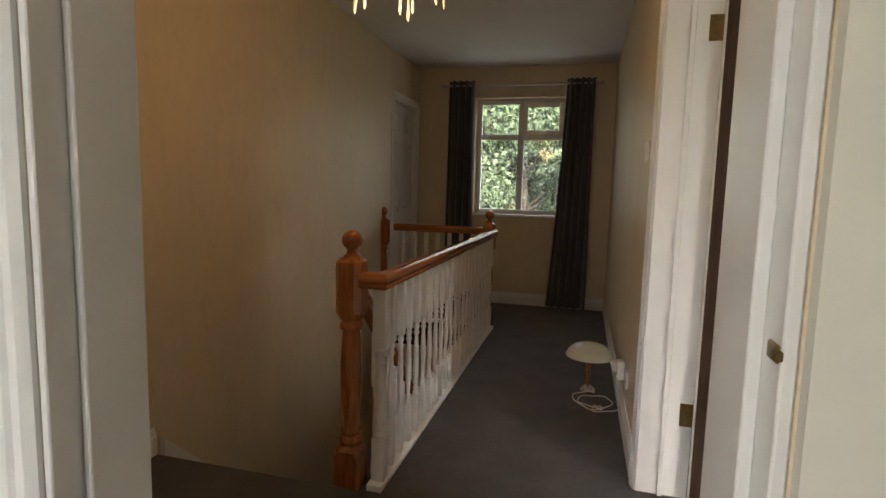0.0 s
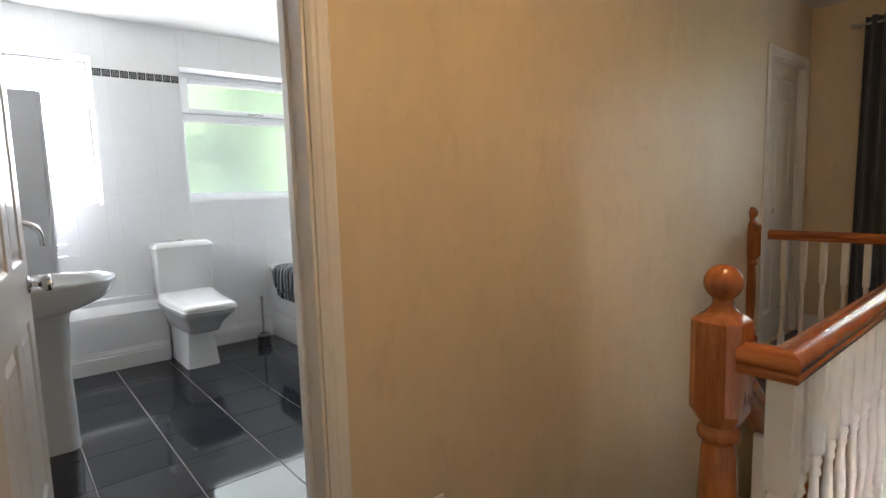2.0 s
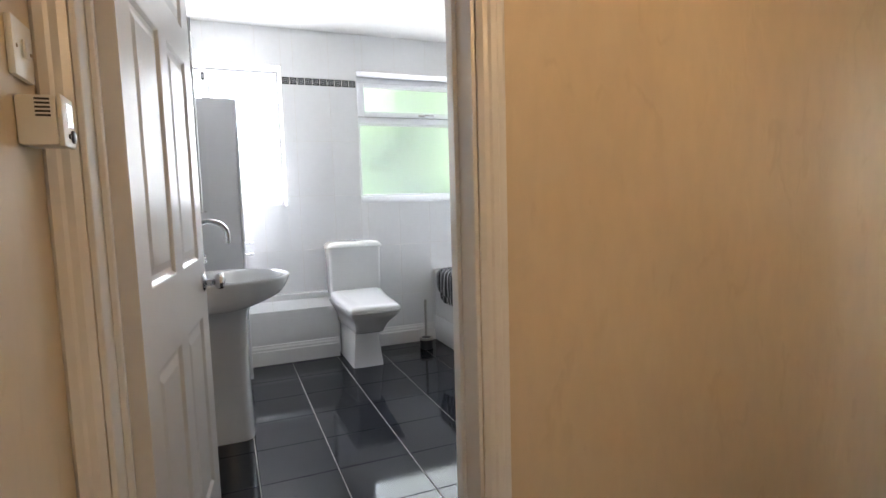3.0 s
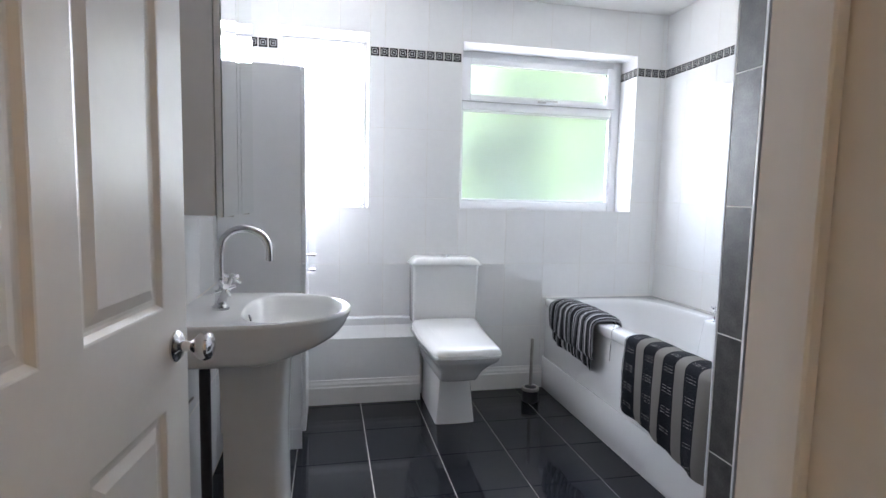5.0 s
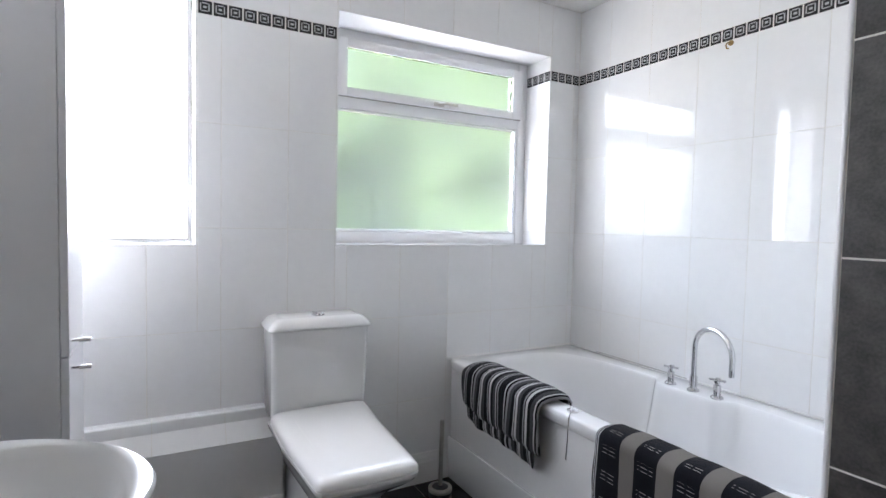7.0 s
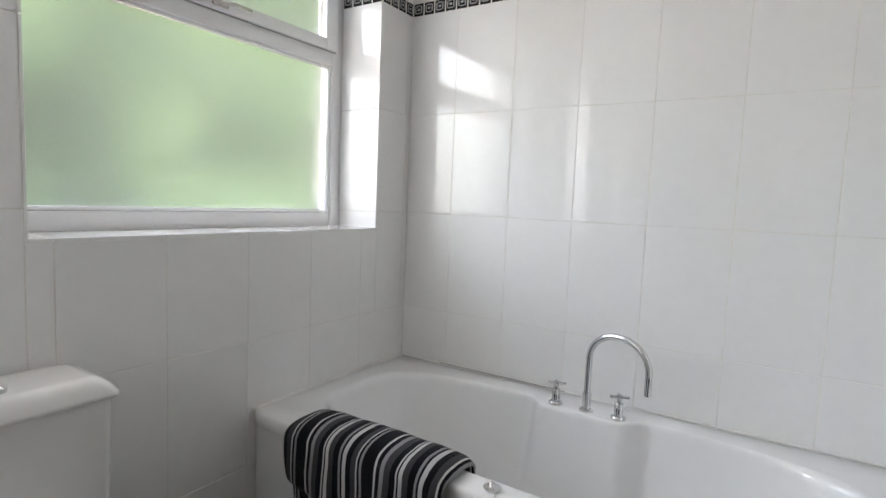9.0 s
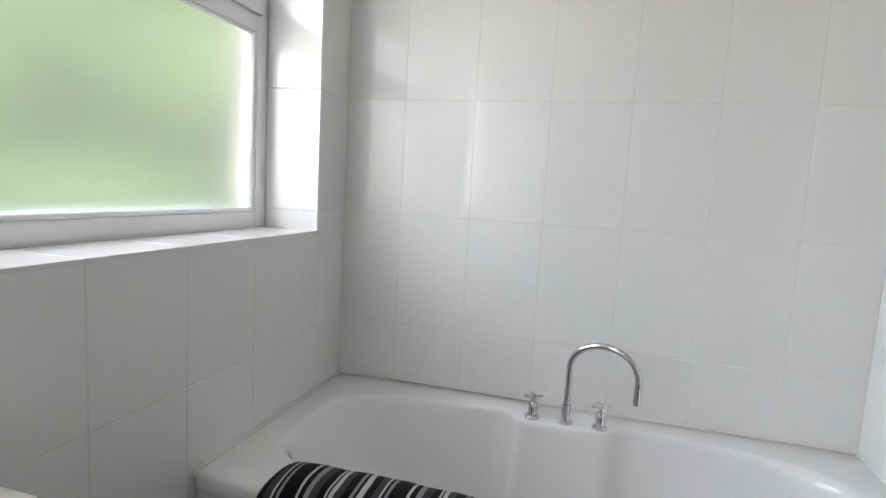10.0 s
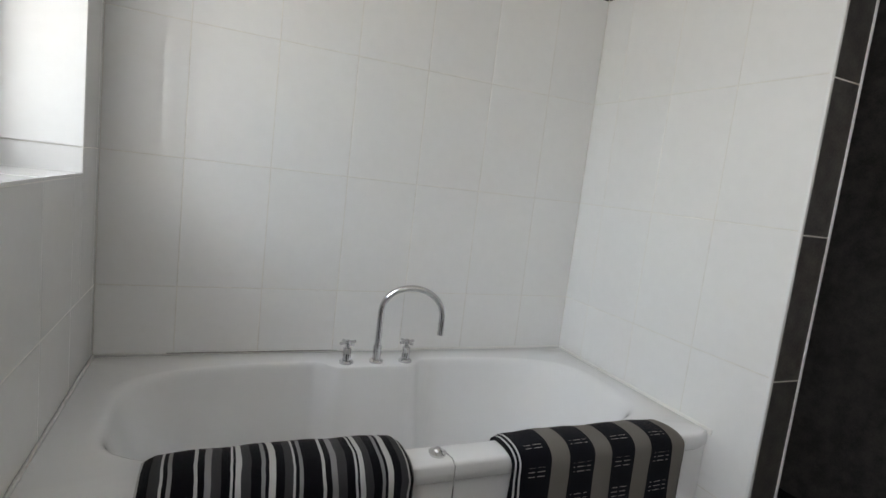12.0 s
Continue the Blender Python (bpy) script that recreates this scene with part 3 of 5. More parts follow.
bm = bmesh.new()
loft(bm, [bath_ring(0.006, 0.535, True), bath_ring(0.0, 0.541, True), bath_ring(0.0, 0.575, True), bath_ring(0.003, 0.582, True), bath_ring(0.010, BZ, True)]
     + [bath_ring(0, BZ - d, fl=f) for d, f in ((0.0, -0.026), (0.0008, -0.018), (0.004, -0.009), (0.010, -0.001), (0.020, 0.006), (0.035, 0.012), (0.085, 0.030), (0.15, 0.056), (0.21, 0.084),
                                                (0.28, 0.120), (0.33, 0.152), (0.365, 0.19), (0.388, 0.24), (0.40, 0.31), (0.405, 0.40))], cap0=False)
part("tub", bm, M_ACRYLIC, bath, smooth=48)
bm = mk(BX0, BX1, 2.236, 2.25, 0.0, 0.545, bevel=0.004)
panel = part("front_panel", bm, M_ACRYLIC, bath)
bm = mk(BX0, BX1, 2.222, 2.236, 0.0, 0.205, bevel=0.006)
part("plinth", bm, M_ACRYLIC, panel)
bm = bmesh.new()
lathe(bm, [(0.0, 0.0), (0.03, 0.0), (0.032, 0.003), (0.026, 0.006), (0.0, 0.007)][1:-1], 24, Matrix.Translation((-3.15, 2.60, 0.1805)))
part("waste_fitting", bm, M_CHROME, bath)
bm = bmesh.new()
box(bm, BX0, -2.905, YN - 0.006, YN - 0.0005, BZ - 0.001, BZ + 0.006, 0.002)
for x in (BX0, BX1 - 0.0055):
    box(bm, x, x + 0.0055, BY0 + 0.004, YN - 0.007, BZ - 0.012, BZ + 0.007, 0.002)
seal = tagged(obj("sealant", bm, M_TRIM), "white sealant bead between bath and tiles, with a dark split", "sealant")
bm = mk(-4.40, -3.86, YN - 0.0068, YN - 0.005, BZ + 0.0035, BZ + 0.006)
part("split", bm, M_SEALANT, seal, "dark split line")


def cross_tap(name, at, label, h=0.075):
    """Pillar valve with a cross handle."""
    root = thing(name, label, "tap", at, group="bath taps")
    m = Matrix.Translation(at)
    part("flange", lathe(bmesh.new(), [(0.024, 0.0), (0.024, 0.005), (0.019, 0.010)], 24, m), M_CHROME, root)
    part("valve_body", lathe(bmesh.new(), [(0.014, 0.009), (0.014, h - 0.025), (0.012, h - 0.022), (0.008, h - 0.02), (0.007, h - 0.008)], 20, m), M_CHROME, root)
    bm = bmesh.new()
    for a in (20, 110):
        v = Vector((math.cos(radians(a)), math.sin(radians(a)), 0)) * 0.03
        tube(bm, [m @ (Vector((0, 0, h - 0.004)) - v), m @ (Vector((0, 0, h - 0.004)) + v)], 0.0048, 10)
    lathe(bm, [(0.009, h - 0.011), (0.009, h + 0.003), (0.005, h + 0.006)], 14, m)
    part("cross_handle", bm, M_CHROME, root)
    return root


tap_l = cross_tap("bath_tap", (-3.852, 2.878, BZ), "chrome cross-handle valve on the bath rim")
copy_thing(tap_l, Matrix.Translation((-3.642, 2.878, BZ)))
spout = thing("bath_spout", "tall chrome swan-neck bath spout between two valves", "tap", (-3.747, 2.880, BZ))
m = Matrix.Translation((-3.747, 2.880, BZ))
part("flange", lathe(bmesh.new(), [(0.024, 0.0), (0.024, 0.005), (0.018, 0.010)], 24, m), M_CHROME, spout)
part("collar", lathe(bmesh.new(), [(0.0145, 0.009), (0.0145, 0.06), (0.012, 0.062)], 20, m), M_CHROME, spout)
pts, dx, dy = [], 0.95, -0.31
pts = [(0, 0.055), (0, 0.10), (0, 0.17)] + [(0.105 - 0.105 * math.cos(radians(a)), 0.18 + 0.09 * math.sin(radians(a))) for a in range(0, 181, 12)] + [(0.21, 0.115)]
bm = tube(bmesh.new(), [m @ Vector((s * dx, s * dy, z)) for s, z in pts], 0.0105, 14)
part("neck", bm, M_CHROME, spout)

plug = thing("bath_plug", "chrome bath plug on a bead chain lying on the rim", "plug", (-3.773, 2.255, BZ))
part("disc", lathe(bmesh.new(), [(0.020, 0.0), (0.022, 0.006), (0.012, 0.009), (0.010, 0.014), (0.004, 0.018)], 20, Matrix.Translation((-3.773, 2.258, BZ))), M_CHROME, plug)
part("chain", tube(bmesh.new(), [(-3.765, 2.25, BZ + 0.015), (-3.75, 2.225, BZ + 0.006), (-3.745, 2.213, BZ - 0.01), (-3.745, 2.211, 0.50), (-3.75, 2.211, 0.43)], 0.0016, 6), M_CHROME, plug)

# ---- towels ----


def cloth(name, x0, x1, z_out, z_in, half, rise, thick, material, parent, label="", seed=1, ends=0.25):
    """One layer of cloth arched over the front rim of the bath; half and rise give its arch, z_out its outer hem at both ends."""
    nx, rings, yc, zc = 48, [], 2.256, 0.566
    for i in range(nx + 1):
        f = i / nx
        x = x0 + (x1 - x0) * f
        zo = z_out[0] + (z_out[1] - z_out[0]) * f + 0.006 * math.sin(f * 9 + seed)
        w = 0.005 * math.sin(f * 14 + seed) + 0.003 * math.sin(f * 31 + 2 * seed)
        low = 1 - ends * abs(2 * f - 1) ** 5
        prof = [(yc + half + 0.3 * w, z_in), (yc + half, z_in * 0.5 + zc * 0.5)]
        for k in range(13):
            a = math.pi * k / 12
            c, sn = math.cos(a), math.sin(a)
            prof.append((yc + half * math.copysign(abs(c) ** 0.8, c), zc + (rise + 0.35 * w) * low * sn ** 0.8))
        for k in range(1, 10):
            q = k / 9
            prof.append((yc - half + w * q * 1.3 - 0.004 * math.sin(3 * q), zc + (zo - zc) * q))
        out = []
        for j, (y, z) in enumerate(prof):
            p, q = prof[max(0, j - 1)], prof[min(len(prof) - 1, j + 1)]
            d = Vector((q[0] - p[0], q[1] - p[1])).normalized()
            th = thick * max(0.45, 1 - max(0, abs(2 * f - 1) - 0.92) * 7) * (0.55 if j in (0, len(prof) - 1) else 1)
            out.append((y + d.y * th, z - d.x * th))
        rings.append([(x + 0.004 * math.sin(z * 30 + seed), y, z) for y, z in prof] + [(x + 0.004 * math.sin(z * 30 + seed), y, z) for y, z in reversed(out)])
    return part(name, loft(bmesh.new(), rings), material, parent, label, 60)


K, GR, WH_, LG = (0.008, 0.008, 0.011), (0.06, 0.06, 0.065), (0.62, 0.62, 0.62), (0.30, 0.30, 0.31)
M_TOWEL1 = stripes("striped_towel", [(0.0, K), (0.09, WH_), (0.12, K), (0.17, LG), (0.22, GR), (0.30, K), (0.37, WH_), (0.39, K), (0.41, WH_), (0.45, GR), (0.52, K), (0.60, LG), (0.63, K),
                                     (0.66, WH_), (0.71, K), (0.78, GR), (0.85, WH_), (0.87, K), (0.90, LG), (0.93, K)], 0.24)
BAND, BEGIN = 0.134, -3.572
BG, NAVY, EDGE = (0.23, 0.215, 0.195), (0.010, 0.011, 0.016), 0.034
LONG = EDGE + 4 * BAND
STOPS = [(d / LONG, c) for d, c in ((0.0, K), (0.010, WH_), (0.015, K), (0.021, WH_), (0.026, NAVY))]
for i in range(4):
    STOPS += [((EDGE + BAND * (i + 0.58)) / LONG, BG), ((EDGE + BAND * (i + 1)) / LONG, NAVY)]
M_TOWEL2 = stripes("banded_towel", STOPS[:-1], LONG, BEGIN - EDGE, wobble=0.003)
# pale woven dashes in the dark bands of the second towel
n2, l2 = M_TOWEL2.node_tree.nodes, M_TOWEL2.node_tree.links


def math_node(op, a, b=None):
    nd = n2.new("ShaderNodeMath")
    nd.operation = op
    for k, v in enumerate((a, b)):
        if v is None:
            continue
        if isinstance(v, (int, float)):
            nd.inputs[k].default_value = v
        else:
            l2.new(v, nd.inputs[k])
    return nd.outputs[0]


tc2, sp2 = n2.new("ShaderNodeTexCoord"), n2.new("ShaderNodeSeparateXYZ")
l2.new(tc2.outputs["Object"], sp2.inputs["Vector"])
run = math_node("ADD", sp2.outputs["Y"], sp2.outputs["Z"])
rows_ = math_node("LESS_THAN", math_node("FRACT", math_node("MULTIPLY", run, 1 / 0.085)), 0.36)
line_ = math_node("LESS_THAN", math_node("FRACT", math_node("MULTIPLY", run, 1 / 0.0125)), 0.16)
fx = math_node("FRACT", math_node("MULTIPLY", math_node("SUBTRACT", sp2.outputs["X"], BEGIN), 1 / BAND))
band_ = math_node("MULTIPLY", math_node("LESS_THAN", fx, 0.50), math_node("GREATER_THAN", fx, 0.10))
gap_ = math_node("GREATER_THAN", math_node("FRACT", math_node("MULTIPLY", sp2.outputs["X"], 1 / 0.03)), 0.25)
mask = math_node("MULTIPLY", math_node("MULTIPLY", rows_, line_), math_node("MULTIPLY", band_, gap_))
mx = n2.new("ShaderNodeMix")
mx.data_type = "RGBA"
pb = n2["Principled BSDF"]
old = pb.inputs["Base Color"].links[0].from_socket
l2.new(mask, mx.inputs["Factor"])
l2.new(old, mx.inputs[6])
mx.inputs[7].default_value = (0.34, 0.33, 0.32, 1)
l2.new(mx.outputs[2], pb.inputs["Base Color"])

hand = thing("hand_towel", "black, grey and white striped hand towel folded over the bath rim", "towel", (-4.14, 2.25, BZ), group="towels on the bath")
cloth("under_fold", -4.375, -3.895, (0.375, 0.345), 0.44, 0.062, 0.030, 0.012, M_TOWEL1, hand, seed=2)
cloth("upper_fold", -4.395, -3.86, (0.435, 0.405), 0.42, 0.077, 0.050, 0.015, M_TOWEL1, hand, seed=1, ends=0.35)
broad = thing("bath_towel", "black bath towel with beige bands hung over the bath rim", "towel", (-3.33, 2.25, BZ), group="towels on the bath")
cloth("cloth", BEGIN - EDGE + 0.004, BEGIN + 4 * BAND - 0.004, (0.262, 0.185), 0.40, 0.055, 0.030, 0.014, M_TOWEL2, broad, seed=4, ends=0.15)

# ---- toilet ----
toilet = thing("toilet", "white square close-coupled toilet with closed lid", "toilet", (-4.3, 1.54, 0))
TY = 1.54


def rrect(cx, cy, z, w, d, r):
    return [(cx + a, cy + b, z) for a, b in rounded(w, d, r)]


bm = bmesh.new()
loft(bm, [rrect(-4.515, TY, 0.470, 0.155, 0.365, 0.02), rrect(-4.513, TY, 0.478, 0.165, 0.378, 0.022), rrect(-4.505, TY, 0.815, 0.182, 0.385, 0.022)])
part("cistern", bm, M_CERAMIC, toilet)
bm = bmesh.new()
loft(bm, [rrect(-4.503, TY, 0.815, 0.188, 0.398, 0.02), rrect(-4.503, TY, 0.819, 0.194, 0.410, 0.024), rrect(-4.503, TY, 0.826, 0.194, 0.410, 0.026), rrect(-4.506, TY, 0.846, 0.178, 0.378, 0.026), rrect(-4.508, TY, 0.858, 0.158, 0.345, 0.024), rrect(-4.508, TY, 0.862, 0.13, 0.31, 0.02)])
lid = part("cistern_lid", bm, M_CERAMIC, toilet)
bm = lathe(bmesh.new(), [(0.026, 0.861), (0.026, 0.870), (0.02, 0.875)], 24, Matrix.Translation((-4.48, TY, 0)))
part("flush_button", bm, M_CHROME, lid)


def seat_ring(grow, z0):
    """Outline of the square seat, wider at the hinge, with a bowed front; it rises towards the hinge."""
    pts = []
    for u, v in ((0, 1), (0.12, 0.995), (0.3, 0.98), (0.5, 0.95), (0.7, 0.915), (0.88, 0.885), (0.95, 0.865), (0.985, 0.80), (1.0, 0.62), (1.006, 0.3), (1.008, 0.0)):
        pts.append((u, v))
    pts += [(u, -v) for u, v in reversed(pts[:-1])]
    out = []
    for u, v in pts:
        x = -4.425 + u * (0.565 + grow)
        y = TY + v * (0.195 + grow)
        z = z0 + 0.020 * max(0, 1 - u * 3.2) - 0.004 * u
        out.append((x, y, z))
    return out


bm = loft(bmesh.new(), [seat_ring(-0.008, 0.432), seat_ring(0.0, 0.436), seat_ring(0.0, 0.446), seat_ring(-0.004, 0.449)])
part("seat", bm, M_CERAMIC, toilet)
bm = loft(bmesh.new(), [seat_ring(-0.010, 0.450), seat_ring(0.0, 0.453), seat_ring(-0.002, 0.463), seat_ring(-0.010, 0.474), seat_ring(-0.022, 0.481), seat_ring(-0.038, 0.485), seat_ring(-0.07, 0.487)])
part("seat_lid", bm, M_CERAMIC, toilet)


def pan_ring(z, x0, x1, h0, h1, r=0.03):
    pts = [(x0, -h0), (x0 + 0.04, -h0), ((x0 + x1) / 2, -(h0 + h1) / 2), (x1 - r, -h1), (x1 - r * 0.3, -h1 + r * 0.3), (x1, -h1 + r), (x1 + 0.004, 0)]
    pts += [(a, -b) for a, b in reversed(pts[:-1])]
    return [(a, TY + b, z) for a, b in pts]


bm = loft(bmesh.new(), [pan_ring(0.430, -4.59, -3.872, 0.185, 0.168), pan_ring(0.412, -4.59, -3.880, 0.182, 0.163), pan_ring(0.392, -4.59, -3.905, 0.174, 0.150), pan_ring(0.365, -4.59, -3.945, 0.160, 0.132),
                        pan_ring(0.335, -4.59, -3.985, 0.146, 0.117), pan_ring(0.30, -4.585, -4.02, 0.134, 0.107), pan_ring(0.268, -4.58, -4.045, 0.126, 0.102), pan_ring(0.258, -4.58, -4.06, 0.118, 0.098)])
part("bowl", bm, M_CERAMIC, toilet)
bm = loft(bmesh.new(), [pan_ring(0.275, -4.56, -4.155, 0.105, 0.086, 0.018), pan_ring(0.2, -4.56, -4.152, 0.106, 0.090, 0.018), pan_ring(0.06, -4.56, -4.135, 0.108, 0.103, 0.018), pan_ring(0.0, -4.56, -4.128, 0.11, 0.109, 0.018)])
part("foot", bm, M_CERAMIC, toilet)

# ---- toilet brush ----
brush = thing("toilet_brush", "steel toilet brush standing in its dark pot", "toilet brush", (-4.37, 2.06, 0))
m = Matrix.Translation((-4.37, 2.06, 0))
part("pot", lathe(bmesh.new(), [(0.046, 0.0), (0.05, 0.004), (0.05, 0.085), (0.047, 0.088), (0.044, 0.084), (0.044, 0.01)], 24, m), M_DARK, brush)
part("rim", lathe(bmesh.new(), [(0.0505, 0.070), (0.052, 0.072), (0.052, 0.086), (0.0505, 0.088)], 24, m), M_STEEL, brush, "steel rim")
part("bristle_head", lathe(bmesh.new(), [(0.02, 0.02), (0.036, 0.03), (0.036, 0.088), (0.016, 0.095)], 20, m), M_DARK, brush)
part("rod", tube(bmesh.new(), [m @ Vector((0, 0, 0.09)), m @ Vector((0.003, 0, 0.25)), m @ Vector((0.006, 0, 0.385))], 0.0095, 12), M_STEEL, brush)

# ---- basin and pedestal ----
BAX = -3.375
basin = thing("wash_basin", "white ceramic pedestal basin with a pointed oval front", "sink", (BAX, 0.6, 0))


def basin_ring(scale, z, tip=0.0, n=96):
    """Outline of the basin: straight at the wall, pointed in front; tip lifts the ring towards the front."""
    pts = []
    for i in range(n):
        a = 2 * math.pi * i / n
        c, s = math.cos(a), math.sin(a)
        b, e = (0.315, 1.9) if s > 0 else (0.248, 7.0)
        r = (abs(c / 0.285) ** e + abs(s / b) ** e) ** (-1 / e)
        x, y = c * r * scale, s * r * (scale if s > 0 else 1.0)
        pts.append((BAX + x, 0.640 + y, z + tip * max(0, s * r / b) ** 1.4))
    return pts


def bowl_ring(scale, z, n=96):
    pts = []
    for i in range(n):
        a = 2 * math.pi * i / n
        c, s = math.cos(a), math.sin(a)
        b, e = (0.205, 2.2) if s > 0 else (0.125, 2.6)
        r = (abs(c / 0.235) ** e + abs(s / b) ** e) ** (-1 / e)
        pts.append((BAX + c * r * scale, 0.715 + s * r * scale, z))
    return pts


bm = loft(bmesh.new(), [basin_ring(0.40, 0.668, 0.02), basin_ring(0.72, 0.668, 0.04), basin_ring(0.89, 0.674, 0.06), basin_ring(0.945, 0.690, 0.068), basin_ring(0.968, 0.718, 0.058), basin_ring(0.985, 0.755, 0.030),
                        basin_ring(0.997, 0.788, 0.008), basin_ring(1.0, 0.797), basin_ring(1.0, 0.803), basin_ring(0.985, 0.809),
                        bowl_ring(1.03, 0.807), bowl_ring(1.0, 0.803), bowl_ring(0.95, 0.785), bowl_ring(0.85, 0.745), bowl_ring(0.65, 0.712), bowl_ring(0.35, 0.702), bowl_ring(0.1, 0.70)])
part("bowl", bm, M_CERAMIC, basin, smooth=50)
bm = lathe(bmesh.new(), [(0.02, 0.0), (0.022, 0.003), (0.012, 0.004)], 20, Matrix.Translation((BAX, 0.715, 0.7005)))
part("waste", bm, M_CHROME, basin)
bm = lathe(bmesh.new(), [(0.012, 0), (0.012, 0.003), (0.007, 0.003)], 16, Matrix.Translation((BAX, 0.606, 0.77)) @ pose(0, 0, 0, -70, 0, 0))
part("overflow", bm, M_DARK, basin, "dark overflow hole")


def ped_ring(z, w, y0, y1, c=0.035):
    h = w / 2
    return [(BAX - h, y0, z), (BAX + h, y0, z), (BAX + h, y1 - c, z), (BAX + h - c * 0.35, y1 - c * 0.4, z), (BAX + h - c, y1, z), (BAX, y1 + 0.012, z), (BAX - h + c, y1, z), (BAX - h + c * 0.35, y1 - c * 0.4, z), (BAX - h, y1 - c, z)]


bm = loft(bmesh.new(), [ped_ring(0.0, 0.205, 0.53, 0.735), ped_ring(0.03, 0.20, 0.53, 0.73), ped_ring(0.4, 0.19, 0.53, 0.725), ped_ring(0.62, 0.192, 0.52, 0.735), ped_ring(0.70, 0.215, 0.50, 0.765)])
part("pedestal", bm, M_CERAMIC, basin)

pipes = thing("basin_pipework", "dark waste pipe and chrome valve behind the pedestal", "pipe", (-3.27, 0.45, 0))
part("waste_pipe", tube(bmesh.new(), [(-3.31, 0.47, 0.0), (-3.31, 0.47, 0.66)], 0.018, 12), M_DARK, pipes)
bm = tube(bmesh.new(), [(-3.20, 0.43, 0.40), (-3.20, 0.43, 0.68)], 0.0075, 10)
part("supply_pipe", bm, M_CHROME, pipes)
bm = tube(bmesh.new(), [(-3.23, 0.43, 0.56), (-3.15, 0.45, 0.55)], 0.006, 8)
tube(bm, [(-3.16, 0.43, 0.53), (-3.16, 0.47, 0.575)], 0.004, 8)
part("valve_handle", bm, M_STEEL, pipes)

btap = thing("basin_tap", "chrome swan-neck basin mixer with two cross handles", "tap", (BAX, 0.51, 0.808))
m = Matrix.Translation((BAX + 0.02, 0.515, 0.8075))
part("base", lathe(bmesh.new(), [(0.029, 0.0), (0.029, 0.009), (0.022, 0.014), (0.018, 0.022), (0.016, 0.075), (0.012, 0.080)], 24, m), M_CHROME, btap)
pts = [(0, 0.07), (0, 0.13), (0, 0.185)] + [(0.080 - 0.080 * math.cos(radians(a)), 0.198 + 0.078 * math.sin(radians(a))) for a in range(0, 181, 12)] + [(0.160, 0.165)]
part("neck", tube(bmesh.new(), [m @ Vector((0.02 * s, s, z)) for s, z in pts], 0.0125, 14), M_CHROME, btap)
part("collar", lathe(bmesh.new(), [(0.0128, 0.100), (0.0150, 0.102), (0.0150, 0.110), (0.0128, 0.112)], 20, m), M_CHROME, btap)
for sx, dz in ((-1, 0.098), (1, 0.080)):
    bm = bmesh.new()
    d = Vector((sx * 0.062, 0.026, dz))
    tube(bm, [m @ Vector((0, 0, 0.018)), m @ (d * 0.5 + Vector((0, 0, 0.009))), m @ d], [0.015, 0.0125, 0.0115], 12)
    q = m @ d
    ax = d.normalized()
    s1 = ax.orthogonal().normalized()
    s2 = ax.cross(s1)
    for s in (s1, s2):
        tube(bm, [q - s * 0.036, q + s * 0.036], 0.0062, 10)
    tube(bm, [q - ax * 0.012, q + ax * 0.012], 0.0115, 12)
    part("cross_handle", bm, M_CHROME, btap)

# ---- cabinets ----
mc = thing("mirror_cabinet", "grey-white wall cabinet with mirrored doors above the basin", "cabinet", (-3.32, 0.48, 1.135))
MX0, MX1, MY, MZ0, MZ1 = -3.57, -3.07, 0.560, 1.135, 1.94
part("body", mk(MX0, MX1, YS, MY, MZ0, MZ1, bevel=0.002, seg=1), M_CABINET, mc)
for a, b in ((MX0, (MX0 + MX1) / 2 - 0.0015), ((MX0 + MX1) / 2 + 0.0015, MX1)):
    d = part("door", mk(a, b, MY + 0.003, MY + 0.019, MZ0 - 0.004, MZ1, bevel=0.0015, seg=1), M_CABINET, mc, "mirrored door")
    part("mirror", mk(a + 0.001, b - 0.001, MY + 0.0192, MY + 0.0225, MZ0 - 0.003, MZ1 - 0.001), M_MIRROR, d, "silvered mirror glass", smooth=0)
    part("catch", mk(a + 0.02, a + 0.04, MY - 0.01, MY + 0.012, MZ0 - 0.010, MZ0 - 0.0045, bevel=0.002, seg=1), M_STEEL, d)
    if a == MX0:                       # the far door stands a little ajar
        pin = Matrix.Translation((b, MY, 0))
        d.matrix_world = pin @ pose(0, 0, 0, 0, 0, -3.5) @ pin.inverted() @ d.matrix_world

tall = thing("tall_cabinet", "tall narrow white bathroom cabinet with two small bar handles", "cabinet", (-4.12, 0.58, 0))
part("body", mk(-4.28, -3.964, YS + 0.001, 0.752, 0.10, 1.775, bevel=0.002, seg=1), M_CABINET, tall)
part("side_leg", mk(-3.984, -3.964, 0.60, 0.752, 0.0, 0.0995, bevel=0.001, seg=1), M_CABINET, tall)
part("side_leg", mk(-4.28, -4.26, 0.60, 0.752, 0.0, 0.0995, bevel=0.001, seg=1), M_CABINET, tall)
part("plinth", mk(-4.26, -3.984, 0.66, 0.68, 0.0, 0.0995), M_CABINET, tall, smooth=0)
for a, b, hz in ((0.085, 0.885, 0.855), (0.890, 1.772, 0.925)):
    d = part("door", mk(-4.278, -3.966, 0.7535, 0.771, a, b, bevel=0.0015, seg=1), M_CABINET, tall)
    bm = tube(bmesh.new(), [(-3.995, 0.770, hz), (-3.995, 0.792, hz)], 0.004, 8)
    tube(bm, [(-3.995, 0.789, hz), (-3.995, 0.815, hz)], 0.006, 10)
    part("handle", bm, M_CHROME, d, "small chrome bar handle")
